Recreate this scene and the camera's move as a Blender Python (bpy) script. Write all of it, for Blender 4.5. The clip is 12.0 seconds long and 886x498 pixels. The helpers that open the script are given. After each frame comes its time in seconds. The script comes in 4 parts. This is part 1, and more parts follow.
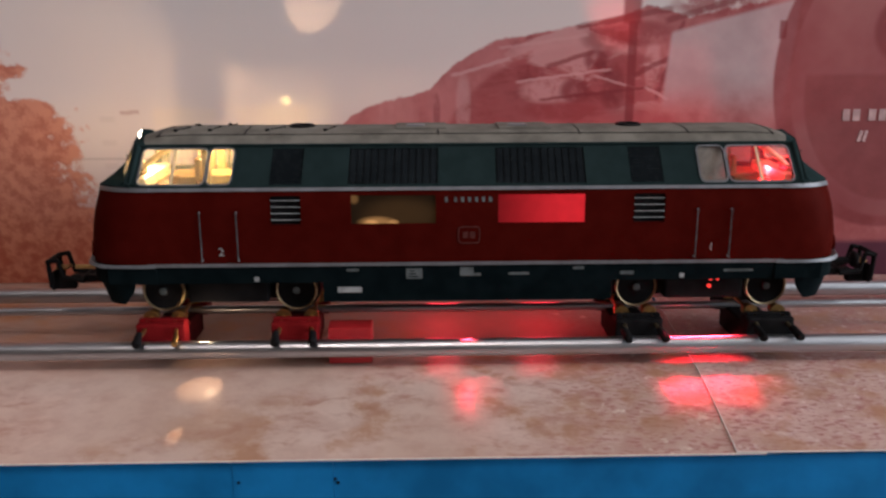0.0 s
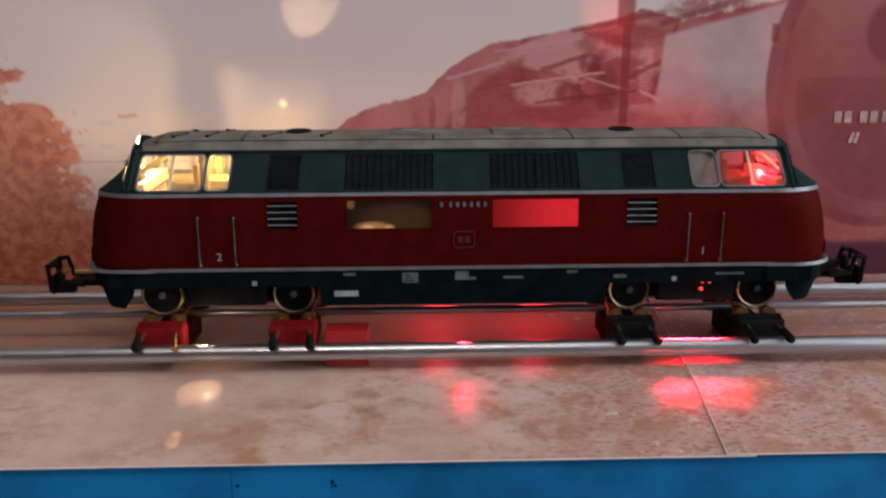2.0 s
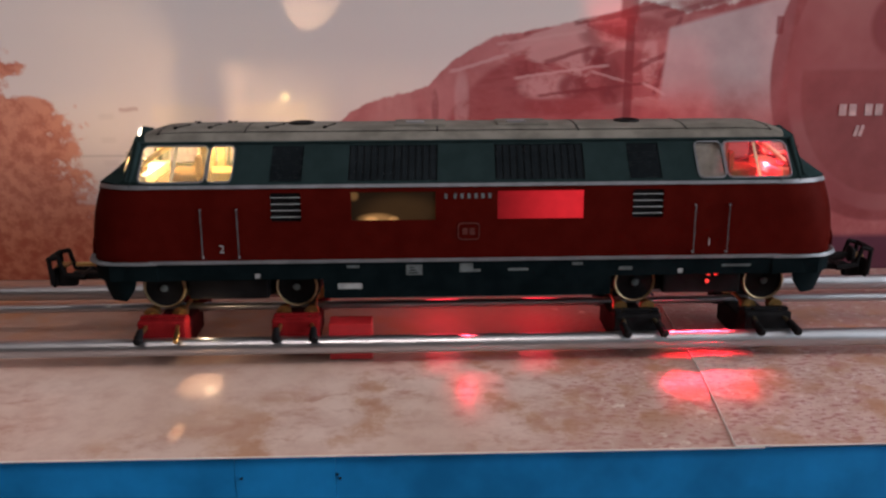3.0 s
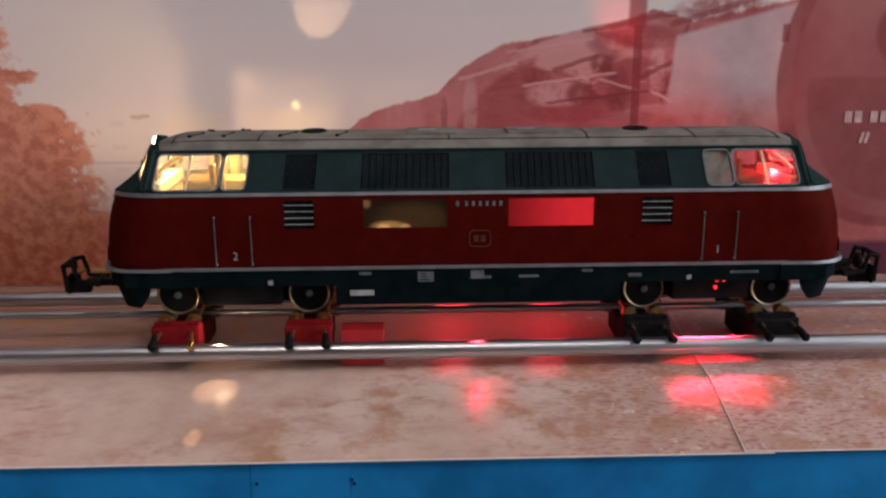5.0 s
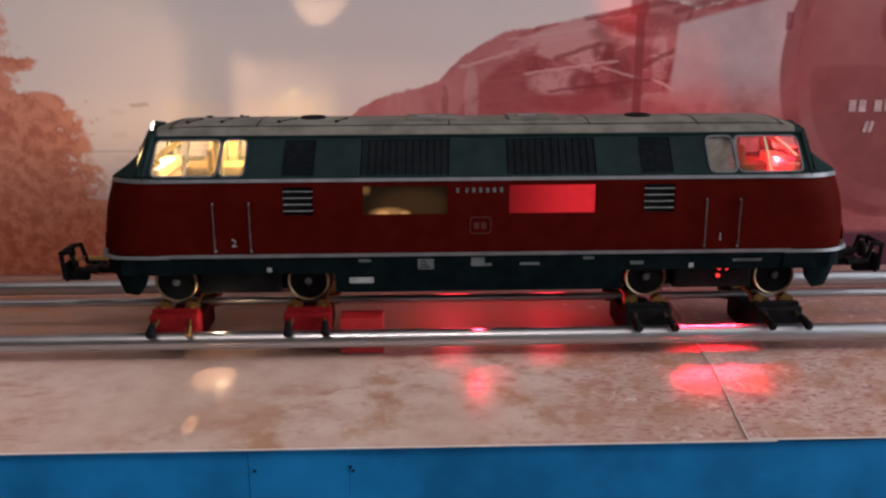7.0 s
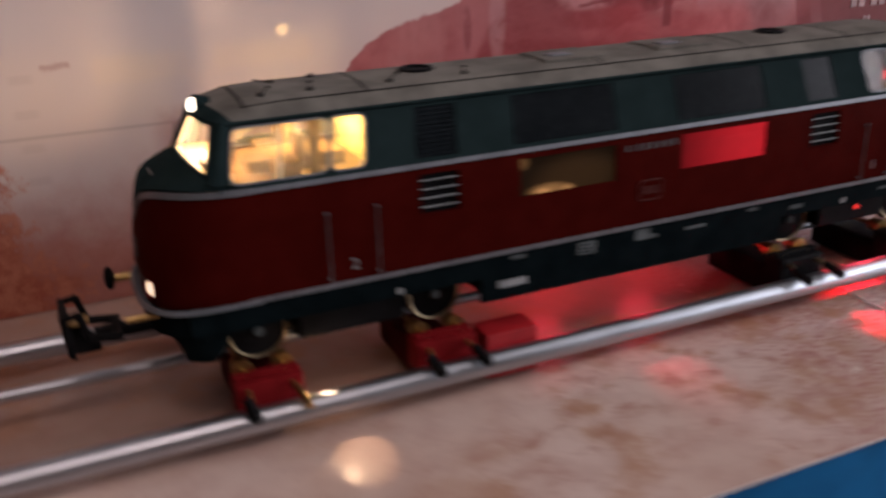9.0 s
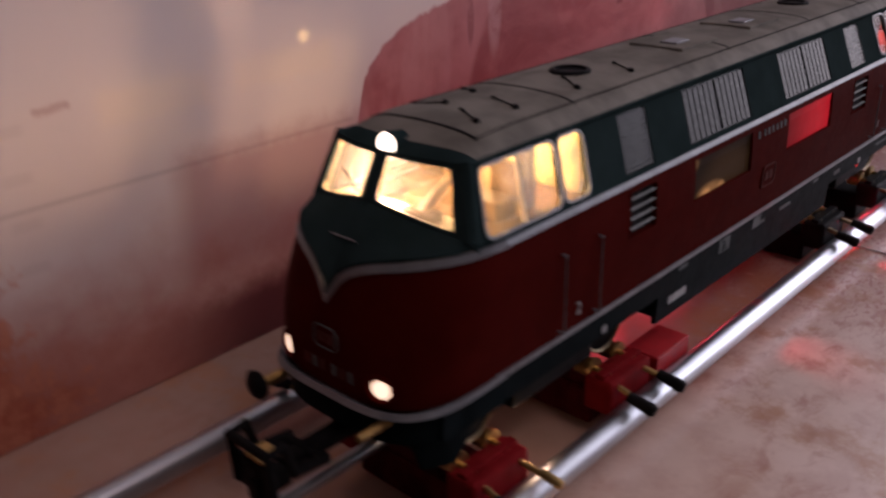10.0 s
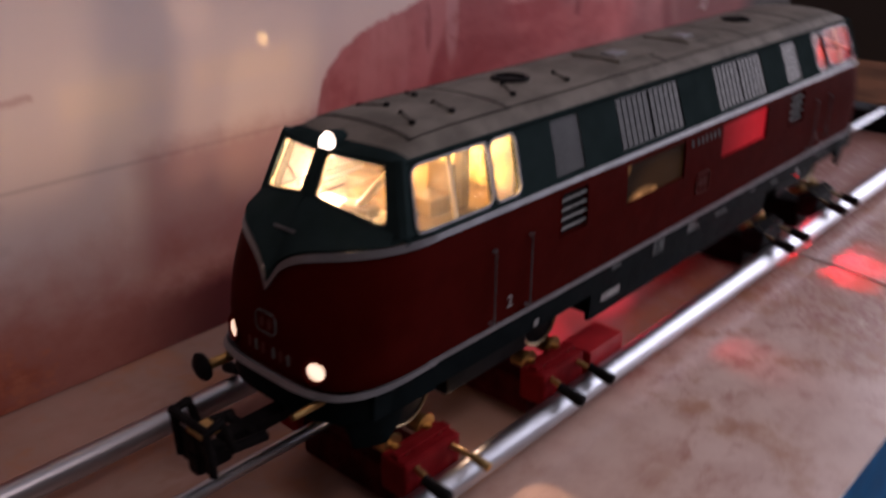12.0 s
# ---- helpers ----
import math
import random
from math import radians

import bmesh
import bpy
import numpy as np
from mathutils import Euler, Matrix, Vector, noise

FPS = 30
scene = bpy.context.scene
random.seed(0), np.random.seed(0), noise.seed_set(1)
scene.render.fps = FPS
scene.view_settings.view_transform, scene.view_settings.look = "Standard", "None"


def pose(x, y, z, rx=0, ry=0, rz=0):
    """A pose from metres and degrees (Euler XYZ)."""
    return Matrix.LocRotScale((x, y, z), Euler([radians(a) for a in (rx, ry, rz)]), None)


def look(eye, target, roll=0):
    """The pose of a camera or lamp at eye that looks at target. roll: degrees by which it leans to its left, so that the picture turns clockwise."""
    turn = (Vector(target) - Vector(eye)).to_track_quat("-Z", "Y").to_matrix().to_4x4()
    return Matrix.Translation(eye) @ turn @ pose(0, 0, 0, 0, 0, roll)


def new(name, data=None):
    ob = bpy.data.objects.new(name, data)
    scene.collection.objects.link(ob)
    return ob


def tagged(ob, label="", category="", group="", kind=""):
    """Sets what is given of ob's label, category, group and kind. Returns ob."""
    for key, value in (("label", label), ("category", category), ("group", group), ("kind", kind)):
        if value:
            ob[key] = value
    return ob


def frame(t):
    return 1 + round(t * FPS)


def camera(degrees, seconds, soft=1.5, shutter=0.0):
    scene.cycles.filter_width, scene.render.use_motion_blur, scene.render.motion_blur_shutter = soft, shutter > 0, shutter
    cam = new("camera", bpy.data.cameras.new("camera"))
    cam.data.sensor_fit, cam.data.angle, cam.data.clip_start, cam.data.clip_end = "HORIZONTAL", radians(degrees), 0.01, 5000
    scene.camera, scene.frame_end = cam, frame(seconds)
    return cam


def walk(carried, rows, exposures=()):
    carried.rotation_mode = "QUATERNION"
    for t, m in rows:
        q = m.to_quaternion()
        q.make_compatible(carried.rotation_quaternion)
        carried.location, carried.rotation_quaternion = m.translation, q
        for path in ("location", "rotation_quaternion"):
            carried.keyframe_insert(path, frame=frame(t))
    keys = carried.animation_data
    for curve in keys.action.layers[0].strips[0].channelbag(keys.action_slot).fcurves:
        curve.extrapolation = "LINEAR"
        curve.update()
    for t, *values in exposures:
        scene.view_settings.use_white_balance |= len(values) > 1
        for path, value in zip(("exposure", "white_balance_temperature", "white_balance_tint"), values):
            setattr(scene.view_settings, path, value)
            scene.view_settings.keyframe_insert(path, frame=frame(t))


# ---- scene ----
cam = camera(53.00, 12.0, soft=2.4, shutter=0.9)
PATH = [
    (0, (-0.01301, -0.24786, 0.09410), (-0.00791, -0.05455, 0.04308), -0.12),
    (0.5, (-0.01703, -0.24753, 0.09630), (-0.01186, -0.05425, 0.04516), -0.10),
    (1, (-0.01313, -0.24802, 0.09637), (-0.00750, -0.05493, 0.04454), -0.14),
    (1.5, (-0.01255, -0.24892, 0.09661), (-0.00706, -0.05584, 0.04476), -0.33),
    (2, (-0.01253, -0.24987, 0.09821), (-0.00684, -0.05706, 0.04537), -0.19),
    (2.5, (-0.01269, -0.24991, 0.09479), (-0.00677, -0.05696, 0.04249), -0.24),
    (3, (-0.01406, -0.24880, 0.09511), (-0.00806, -0.05588, 0.04270), -0.25),
    (3.2, (-0.01705, -0.24901, 0.09387), (-0.01039, -0.05571, 0.04298), -0.20),
    (5, (-0.01719, -0.25072, 0.09696), (-0.01120, -0.05766, 0.04508), -0.27),
    (5.5, (-0.01732, -0.25082, 0.09680), (-0.01159, -0.05782, 0.04468), -0.24),
    (6, (-0.01707, -0.24959, 0.09514), (-0.01116, -0.05653, 0.04324), -0.13),
    (6.5, (-0.01763, -0.24846, 0.09309), (-0.01226, -0.05538, 0.04125), -0.19),
    (7, (-0.01657, -0.24959, 0.09370), (-0.01111, -0.05665, 0.04131), -0.23),
    (7.2, (-0.01515, -0.24911, 0.09361), (-0.00933, -0.05612, 0.04145), -0.24),
    (8.8, (-0.09694, -0.18529, 0.09441), (-0.03217, -0.00678, 0.03162), -1.66),
    (9, (-0.11255, -0.16407, 0.09671), (-0.03823, 0.00604, 0.02229), -1.54),
    (9.3, (-0.13660, -0.13773, 0.08484), (-0.04199, 0.02307, 0.01278), -1.62),
    (9.5, (-0.15041, -0.11822, 0.08760), (-0.04201, 0.03032, 0.00896), -0.93),
    (9.8, (-0.16341, -0.09803, 0.09206), (-0.03747, 0.03565, 0.01289), -1.05),
    (10, (-0.17062, -0.08708, 0.09811), (-0.03789, 0.03900, 0.01757), -1.64),
    (10.2, (-0.17759, -0.08187, 0.10013), (-0.04031, 0.03776, 0.01741), -1.36),
    (10.5, (-0.18478, -0.07263, 0.09950), (-0.03855, 0.03524, 0.01595), 0.52),
    (11, (-0.19054, -0.06856, 0.09654), (-0.03860, 0.03044, 0.01222), 1.87),
    (11.5, (-0.18841, -0.07247, 0.09687), (-0.03660, 0.02525, 0.01081), 1.51),
    (12, (-0.17218, -0.09816, 0.09993), (-0.03635, 0.02521, 0.02039), 0.13),
]
walk(cam, [(t, look(eye, target, roll)) for t, eye, target, roll in PATH], [(0, -0.02, 6800, 14), (7.2, -0.02, 6850, 15), (9.0, -0.42, 6850, 22), (10.0, -0.71, 6850, 32), (12.0, -0.71, 6850, 32)])

# ---- light of the room ----
world = bpy.data.worlds.new("world")
scene.world = world
world.use_nodes = True
sky = world.node_tree.nodes.new("ShaderNodeTexSky")
sky.sky_type, sky.sun_disc = "NISHITA", False
sky.sun_elevation, sky.sun_rotation = radians(18), radians(70)
world.node_tree.links.new(sky.outputs[0], world.node_tree.nodes["Background"].inputs[0])
world.node_tree.nodes["Background"].inputs[1].default_value = 0.08


def area_lamp(name, at, target, w, h, power, colour):
    lamp = bpy.data.lights.new(name, "AREA")
    lamp.shape, lamp.size, lamp.size_y = "RECTANGLE", w, h
    lamp.energy, lamp.color = power, colour
    ob = new(name, lamp)
    ob.matrix_world = look(at, target)
    return ob


def point_lamp(name, at, power, colour, radius):
    lamp = bpy.data.lights.new(name, "POINT")
    lamp.energy, lamp.color, lamp.shadow_soft_size = power, colour, radius
    ob = new(name, lamp)
    ob.location = at
    return ob


def spot_lamp(name, at, target, power, colour, degrees, radius, blend=0.3):
    lamp = bpy.data.lights.new(name, "SPOT")
    lamp.energy, lamp.color, lamp.shadow_soft_size = power, colour, radius
    lamp.spot_size, lamp.spot_blend = radians(degrees), blend
    ob = new(name, lamp)
    ob.matrix_world = look(at, target)
    return ob


WARM, RED = (1.0, 0.70, 0.43), (1.0, 0.03, 0.06)
area_lamp("window_daylight", (1.99, -0.90, 0.72), (0.0, -0.90, 0.72), 2.0, 1.5, 62, (0.84, 0.91, 1.0))
# soft fill added above and in front, without any fixture
area_lamp("overhead_fill", (-0.10, -1.15, 1.72), (-0.05, -0.30, 0.0), 0.5, 0.5, 11.2, (1.0, 0.83, 0.78))
# lamps inside the locomotive's cabs
point_lamp("cab_lamp_warm", (-0.0680, 0.0, 0.0580), 0.036, (1.0, 0.73, 0.33), 0.0012)
point_lamp("cab_desk_lamp_warm", (-0.0880, 0.001, 0.0555), 0.034, WARM, 0.0012)
point_lamp("cab_lamp_red", (0.0855, 0.0, 0.0520), 0.030, RED, 0.0012)
# spots added at the far cab windows to throw streaks on the poster
spot_lamp("cab_beam_warm", (-0.0660, 0.0142, 0.0585), (-0.0475, 0.0570, 0.0995), 0.085, WARM, 19, 0.0003, 0.5)
spot_lamp("cab_beam_soft", (-0.0680, 0.0142, 0.0585), (-0.0750, 0.0570, 0.0740), 0.020, WARM, 16, 0.0010, 1.0)
spot_lamp("cab_glint", (-0.0660, 0.0142, 0.0590), (-0.0578, 0.0570, 0.0662), 0.09, (1.0, 0.72, 0.25), 4.4, 0.0003, 0.8)
spot_lamp("cab_beam_red", (0.0640, 0.0130, 0.0575), (0.0525, 0.0570, 0.0930), 0.075, RED, 22, 0.0010, 1.0)
# unseen lamps added for the leaks of light under the locomotive's frame
spot_lamp("frame_lamp_warm", (-0.0690, -0.0150, 0.0215), (-0.0708, -0.0298, 0.0), 0.022, WARM, 27, 0.0008, 0.5)
# narrow added spot, in place of a small bright reflection on the print
spot_lamp("warm_glint_spot", (-0.0700, -0.0150, 0.0215), (-0.0716, -0.0500, 0.0), 0.075, WARM, 5, 0.0004, 0.6)
spot_lamp("frame_lamp_red", (0.0545, -0.0150, 0.0215), (0.0560, -0.0330, 0.0), 0.12, RED, 26, 0.0006, 0.7)
spot_lamp("frame_lamp_red", (0.0635, -0.0150, 0.0215), (0.0680, -0.0345, 0.0), 0.13, RED, 26, 0.0006, 0.7)
# wide added spot for a red patch, in part the red window's reflection
spot_lamp("red_patch_spot", (0.0000, -0.0155, 0.0145), (0.0005, -0.0302, 0.0), 0.013, RED, 52, 0.0014, 1.0)
bogie_glow = area_lamp("bogie_glow_red", (0.0665, -0.0125, 0.0150), (0.0665, -0.0190, 0.0060), 0.017, 0.0015, 0.006, RED)
bogie_glow.data.spread = radians(70)
point_lamp("bogie_lamp_warm", (-0.0730, -0.0150, 0.0120), 0.0018, WARM, 0.0008)
point_lamp("under_lamp_red", (-0.0060, 0.0160, 0.0130), 0.0095, RED, 0.006)
point_lamp("under_lamp_red", (0.0240, 0.0160, 0.0130), 0.0085, RED, 0.006)


# ---- materials ----
class Net:
    """Short forms for node materials."""

    def __init__(self, name):
        self.mat = bpy.data.materials.new(name)
        self.mat.use_nodes = True
        self.t = self.mat.node_tree
        self.b = self.t.nodes["Principled BSDF"]
        self.c = None

    def node(self, kind, **inputs):
        n = self.t.nodes.new(kind)
        for key, value in inputs.items():
            self.put(n.inputs[key.replace("_", " ")], value)
        return n

    def put(self, socket, value):
        if isinstance(value, bpy.types.NodeSocket):
            self.t.links.new(value, socket)
        elif isinstance(value, tuple) and len(value) == 3 and socket.type == "RGBA":
            socket.default_value = (*value, 1)
        else:
            socket.default_value = value

    def coords(self):
        if self.c is None:
            self.c = self.t.nodes.new("ShaderNodeTexCoord").outputs["Object"]
        return self.c

    def noise(self, scale, detail=4.0, rough=0.55, stretch=None, distortion=0.0):
        at = self.coords()
        if stretch:
            m = self.t.nodes.new("ShaderNodeMapping")
            m.inputs["Scale"].default_value = stretch
            self.t.links.new(at, m.inputs["Vector"])
            at = m.outputs[0]
        n = self.node("ShaderNodeTexNoise", Vector=at, Scale=scale, Detail=detail, Roughness=rough, Distortion=distortion)
        return n.outputs["Fac"]

    def m(self, op, a, b=0.0, clamp=False):
        n = self.t.nodes.new("ShaderNodeMath")
        n.operation, n.use_clamp = op, clamp
        self.put(n.inputs[0], a)
        self.put(n.inputs[1], b)
        return n.outputs[0]

    def step(self, v, a, b):
        n = self.t.nodes.new("ShaderNodeMapRange")
        n.interpolation_type = "SMOOTHSTEP"
        self.put(n.inputs["Value"], v)
        n.inputs["From Min"].default_value, n.inputs["From Max"].default_value = a, b
        if a > b:
            n.inputs["From Min"].default_value, n.inputs["From Max"].default_value = b, a
            n.inputs["To Min"].default_value, n.inputs["To Max"].default_value = 1, 0
        return n.outputs[0]

    def mix(self, f, a, b):
        n = self.t.nodes.new("ShaderNodeMix")
        n.data_type = "RGBA"
        self.put(n.inputs[0], f)
        self.put(n.inputs[6], a)
        self.put(n.inputs[7], b)
        return n.outputs[2]

    def bump(self, height, strength, distance):
        n = self.node("ShaderNodeBump", Height=height, Strength=strength, Distance=distance)
        self.t.links.new(n.outputs[0], self.b.inputs["Normal"])

    def set(self, **inputs):
        for key, value in inputs.items():
            self.put(self.b.inputs[key.replace("_", " ")], value)
        return self.mat


def paint(name, colour, rough, wear=0.15, metal=0.0, coat=0.0, scale=180.0, grain=0.00004, gloss=None):
    """Painted or moulded surface with faint stains and grain."""
    n = Net(name)
    dark = tuple(c * (1 - wear * 1.6) for c in colour)
    light = tuple(min(1, c * (1 + wear) + 0.01 * wear) for c in colour)
    stains = n.step(n.noise(scale, 5), 0.32, 0.68)
    n.set(Base_Color=n.mix(stains, dark, light), Metallic=metal)
    n.set(Roughness=n.m("ADD", n.m("MULTIPLY", n.noise(scale * 3, 4), 0.25), rough - 0.12))
    n.set(Coat_Weight=coat, Coat_Roughness=0.15, Specular_IOR_Level=gloss if gloss is not None else 0.5 if metal or max(colour) > 0.3 else 0.04)
    if grain:
        n.bump(n.noise(scale * 14, 2), 0.35, grain)
    return n.mat


def glow(name, colour, strength):
    n = Net(name)
    return n.set(Base_Color=colour, Emission_Color=colour, Emission_Strength=strength, Roughness=0.4)


RED_PAINT = paint("red_paint", (0.056, 0.0036, 0.0022), 0.55, 0.08, gloss=0.011)
TEAL_PAINT = paint("dark_teal_paint", (0.0165, 0.0305, 0.0320), 0.7, 0.08, gloss=0.0015)
SKIRT_PAINT = paint("blue_black_paint", (0.0025, 0.0066, 0.0082), 0.5, 0.15, gloss=0.016)
ROOF_PAINT = paint("grey_roof_paint", (0.165, 0.155, 0.135), 0.6, 0.18, scale=120)
SILVER = paint("silver_line", (0.165, 0.18, 0.20), 0.42, 0.12, metal=0.2)
BLACK = paint("black_plastic", (0.008, 0.008, 0.009), 0.5, 0.2)
DARK_PANE = paint("dark_pane", (0.010, 0.014, 0.017), 0.26, 0.1, coat=0.09)
SLAT = paint("grey_slat", (0.060, 0.072, 0.082), 0.30, 0.15, coat=0.3)
BRASS = paint("worn_brass", (0.48, 0.32, 0.13), 0.38, 0.2, metal=1.0)
STEEL = paint("drawn_steel_rod", (0.46, 0.49, 0.53), 0.34, 0.05, metal=1.0, scale=25, grain=0)
# the roller blocks' red with the shade on their trays put into it
SHADED_RED = paint("shaded_red_plastic", (0.055, 0.004, 0.005), 0.6, 0.3)
RED_PLASTIC = paint("red_plastic", (0.18, 0.008, 0.010), 0.45, 0.15)
BRIGHT_RED = paint("bright_red_plastic", (0.40, 0.014, 0.018), 0.45, 0.1)
TYRE = paint("dull_tyre_metal", (0.34, 0.27, 0.17), 0.42, 0.25, metal=1.0)
CAB_TAN = paint("yellowed_cab_plastic", (0.64, 0.50, 0.18), 0.5, 0.4, scale=320)
CREAM = paint("cream_plastic", (0.72, 0.60, 0.36), 0.5, 0.15)
BROWN = paint("brown_plastic", (0.15, 0.09, 0.038), 0.5, 0.25)
GREY_MARK = paint("grey_lettering", (0.30, 0.33, 0.34), 0.5, 0.2)
DULL_MARK = paint("dull_lettering", (0.10, 0.12, 0.125), 0.5, 0.25)
FADED_MARK = paint("faded_lettering", (0.10, 0.032, 0.029), 0.5, 0.2)
GREY_BLIND = paint("grey_blind", (0.28, 0.26, 0.24), 0.6, 0.15)
BLUE_PAINT = paint("blue_board_paint", (0.0015, 0.18, 0.46), 0.5, 0.2, scale=30, gloss=0.15)
LAMP_WHITE = glow("lamp_white", (1.0, 0.74, 0.52), 2.3)
LAMP_TOP = glow("lamp_top_white", (1.0, 0.90, 0.72), 7.0)
LAMP_RED = glow("lamp_red", (1.0, 0.05, 0.04), 1.2)


def pane_glass():
    n = Net("window_glass")
    t = n.t
    clear, gloss = t.nodes.new("ShaderNodeBsdfTransparent"), t.nodes.new("ShaderNodeBsdfGlossy")
    gloss.inputs["Roughness"].default_value = 0.08
    dust = t.nodes.new("ShaderNodeBsdfTranslucent")
    dust.inputs["Color"].default_value = (0.85, 0.80, 0.70, 1)
    hazy, both = t.nodes.new("ShaderNodeMixShader"), t.nodes.new("ShaderNodeMixShader")
    n.put(hazy.inputs[0], n.m("ADD", n.m("MULTIPLY", n.step(n.noise(800, 5, 0.65), 0.52, 0.70), 0.16), 0.07))
    both.inputs[0].default_value = 0.02
    t.links.new(clear.outputs[0], hazy.inputs[1])
    t.links.new(dust.outputs[0], hazy.inputs[2])
    t.links.new(hazy.outputs[0], both.inputs[1])
    t.links.new(gloss.outputs[0], both.inputs[2])
    t.links.new(both.outputs[0], t.nodes["Material Output"].inputs["Surface"])
    return n.mat


GLASS = pane_glass()


def lit_pane(name, colour, strength, x_dim, x_bright, spots):
    """A frosted pane lit from behind, brighter towards its lamp."""
    n = Net(name)
    x, y, z = n.node("ShaderNodeSeparateXYZ", Vector=n.coords()).outputs
    f = n.m("ADD", n.m("MULTIPLY", n.step(x, x_dim, x_bright), 0.8), 0.2)
    if spots:
        f = 0.009
        for sx, sz, rx, rz, k in spots:
            d = n.m("ADD", n.m("POWER", n.m("DIVIDE", n.m("SUBTRACT", x, sx), rx), 2), n.m("POWER", n.m("DIVIDE", n.m("SUBTRACT", z, sz), rz), 2))
            f = n.m("ADD", f, n.m("MULTIPLY", n.step(d, 1.0, 0.0), k))
    f = n.m("MULTIPLY", f, n.m("ADD", n.m("MULTIPLY", n.noise(400, 2), 0.3), 0.85))
    return n.set(Base_Color=tuple(c * 0.015 + 0.005 for c in colour), Roughness=0.4, Specular_IOR_Level=0.02, Emission_Color=colour, Emission_Strength=n.m("MULTIPLY", f, strength))


PANE_RED = lit_pane("red_lit_pane", (1.0, 0.030, 0.045), 0.60, 0.003, 0.029, ())
PANE_WARM = lit_pane("warm_lit_pane", (0.90, 0.46, 0.17), 0.55, 0, 1, ((-0.0245, 0.0406, 0.0060, 0.0020, 0.55), (-0.0260, 0.0404, 0.0024, 0.0012, 0.6), (-0.0200, 0.0404, 0.0018, 0.0012, 0.6), (-0.0180, 0.0425, 0.0130, 0.0060, 0.05), (-0.0305, 0.0470, 0.0016, 0.0018, 0.25)))


def floor_print(name, speckled):
    """Glossy photo print of sandy ground, blotched with rust red."""
    n = Net(name)
    sand = n.mix(n.step(n.noise(18, 4), 0.3, 0.7), (0.61, 0.44, 0.365), (0.70, 0.54, 0.475))
    blot = n.m("MULTIPLY", n.step(n.noise(115, 6, 0.62, (1, 1.5, 1), 0.4), 0.47, 0.70), n.step(n.noise(16, 3), 0.36, 0.60))
    col = n.mix(n.m("MULTIPLY", blot, 0.68), sand, (0.33, 0.105, 0.055))
    x, y, z = n.node("ShaderNodeSeparateXYZ", Vector=n.coords()).outputs
    # the ground turns browner and darker from about the front rod backwards
    behind_rod = n.step(n.m("ADD", y, n.m("MULTIPLY", n.m("SUBTRACT", n.noise(60, 4), 0.5), 0.016)), -0.022, -0.008)
    col = n.mix(n.m("MULTIPLY", behind_rod, 0.8), col, n.mix(n.noise(150, 5), (0.24, 0.135, 0.095), (0.36, 0.24, 0.195)))
    fine = n.step(n.noise(420, 3, 0.6, (1, 2.2, 1)), 0.50, 0.64)
    if speckled:
        col = n.mix(0.3, col, (0.52, 0.28, 0.28))
        col = n.mix(n.m("MULTIPLY", fine, 0.75), col, (0.33, 0.08, 0.09))
        col = n.mix(n.m("MULTIPLY", n.step(n.noise(360, 3), 0.57, 0.68), 0.6), col, (0.78, 0.66, 0.64))
    else:
        right = n.step(n.m("ADD", x, n.m("MULTIPLY", n.noise(40, 3), 0.03)), 0.012, 0.06)
        col = n.mix(n.m("MULTIPLY", right, 0.35), col, (0.50, 0.27, 0.25))
        col = n.mix(n.m("MULTIPLY", n.m("MULTIPLY", fine, right), 0.75), col, (0.36, 0.10, 0.09))
        white = n.m("MULTIPLY", n.step(n.noise(300, 4), 0.58, 0.66), n.m("MULTIPLY", right, n.step(n.noise(60, 2), 0.50, 0.60)))
        col = n.mix(n.m("MULTIPLY", white, 0.8), col, (0.80, 0.70, 0.62))
    rust = n.m("MULTIPLY", n.step(n.noise(48, 6, 0.66), 0.48, 0.62), n.step(n.noise(14, 2), 0.40, 0.56))
    col = n.mix(n.m("MULTIPLY", rust, 0.75), col, (0.42, 0.20, 0.10))
    mottle = n.step(n.noise(130, 5, 0.65), 0.40, 0.66)
    col = n.mix(n.m("MULTIPLY", mottle, 0.28), col, (0.40, 0.22, 0.18))
    n.bump(n.noise(25, 2), 0.12, 0.002)
    return n.set(Base_Color=col, Roughness=0.38, Coat_Weight=0.3, Coat_Roughness=0.2)


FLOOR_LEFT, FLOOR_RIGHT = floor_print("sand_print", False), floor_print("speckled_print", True)


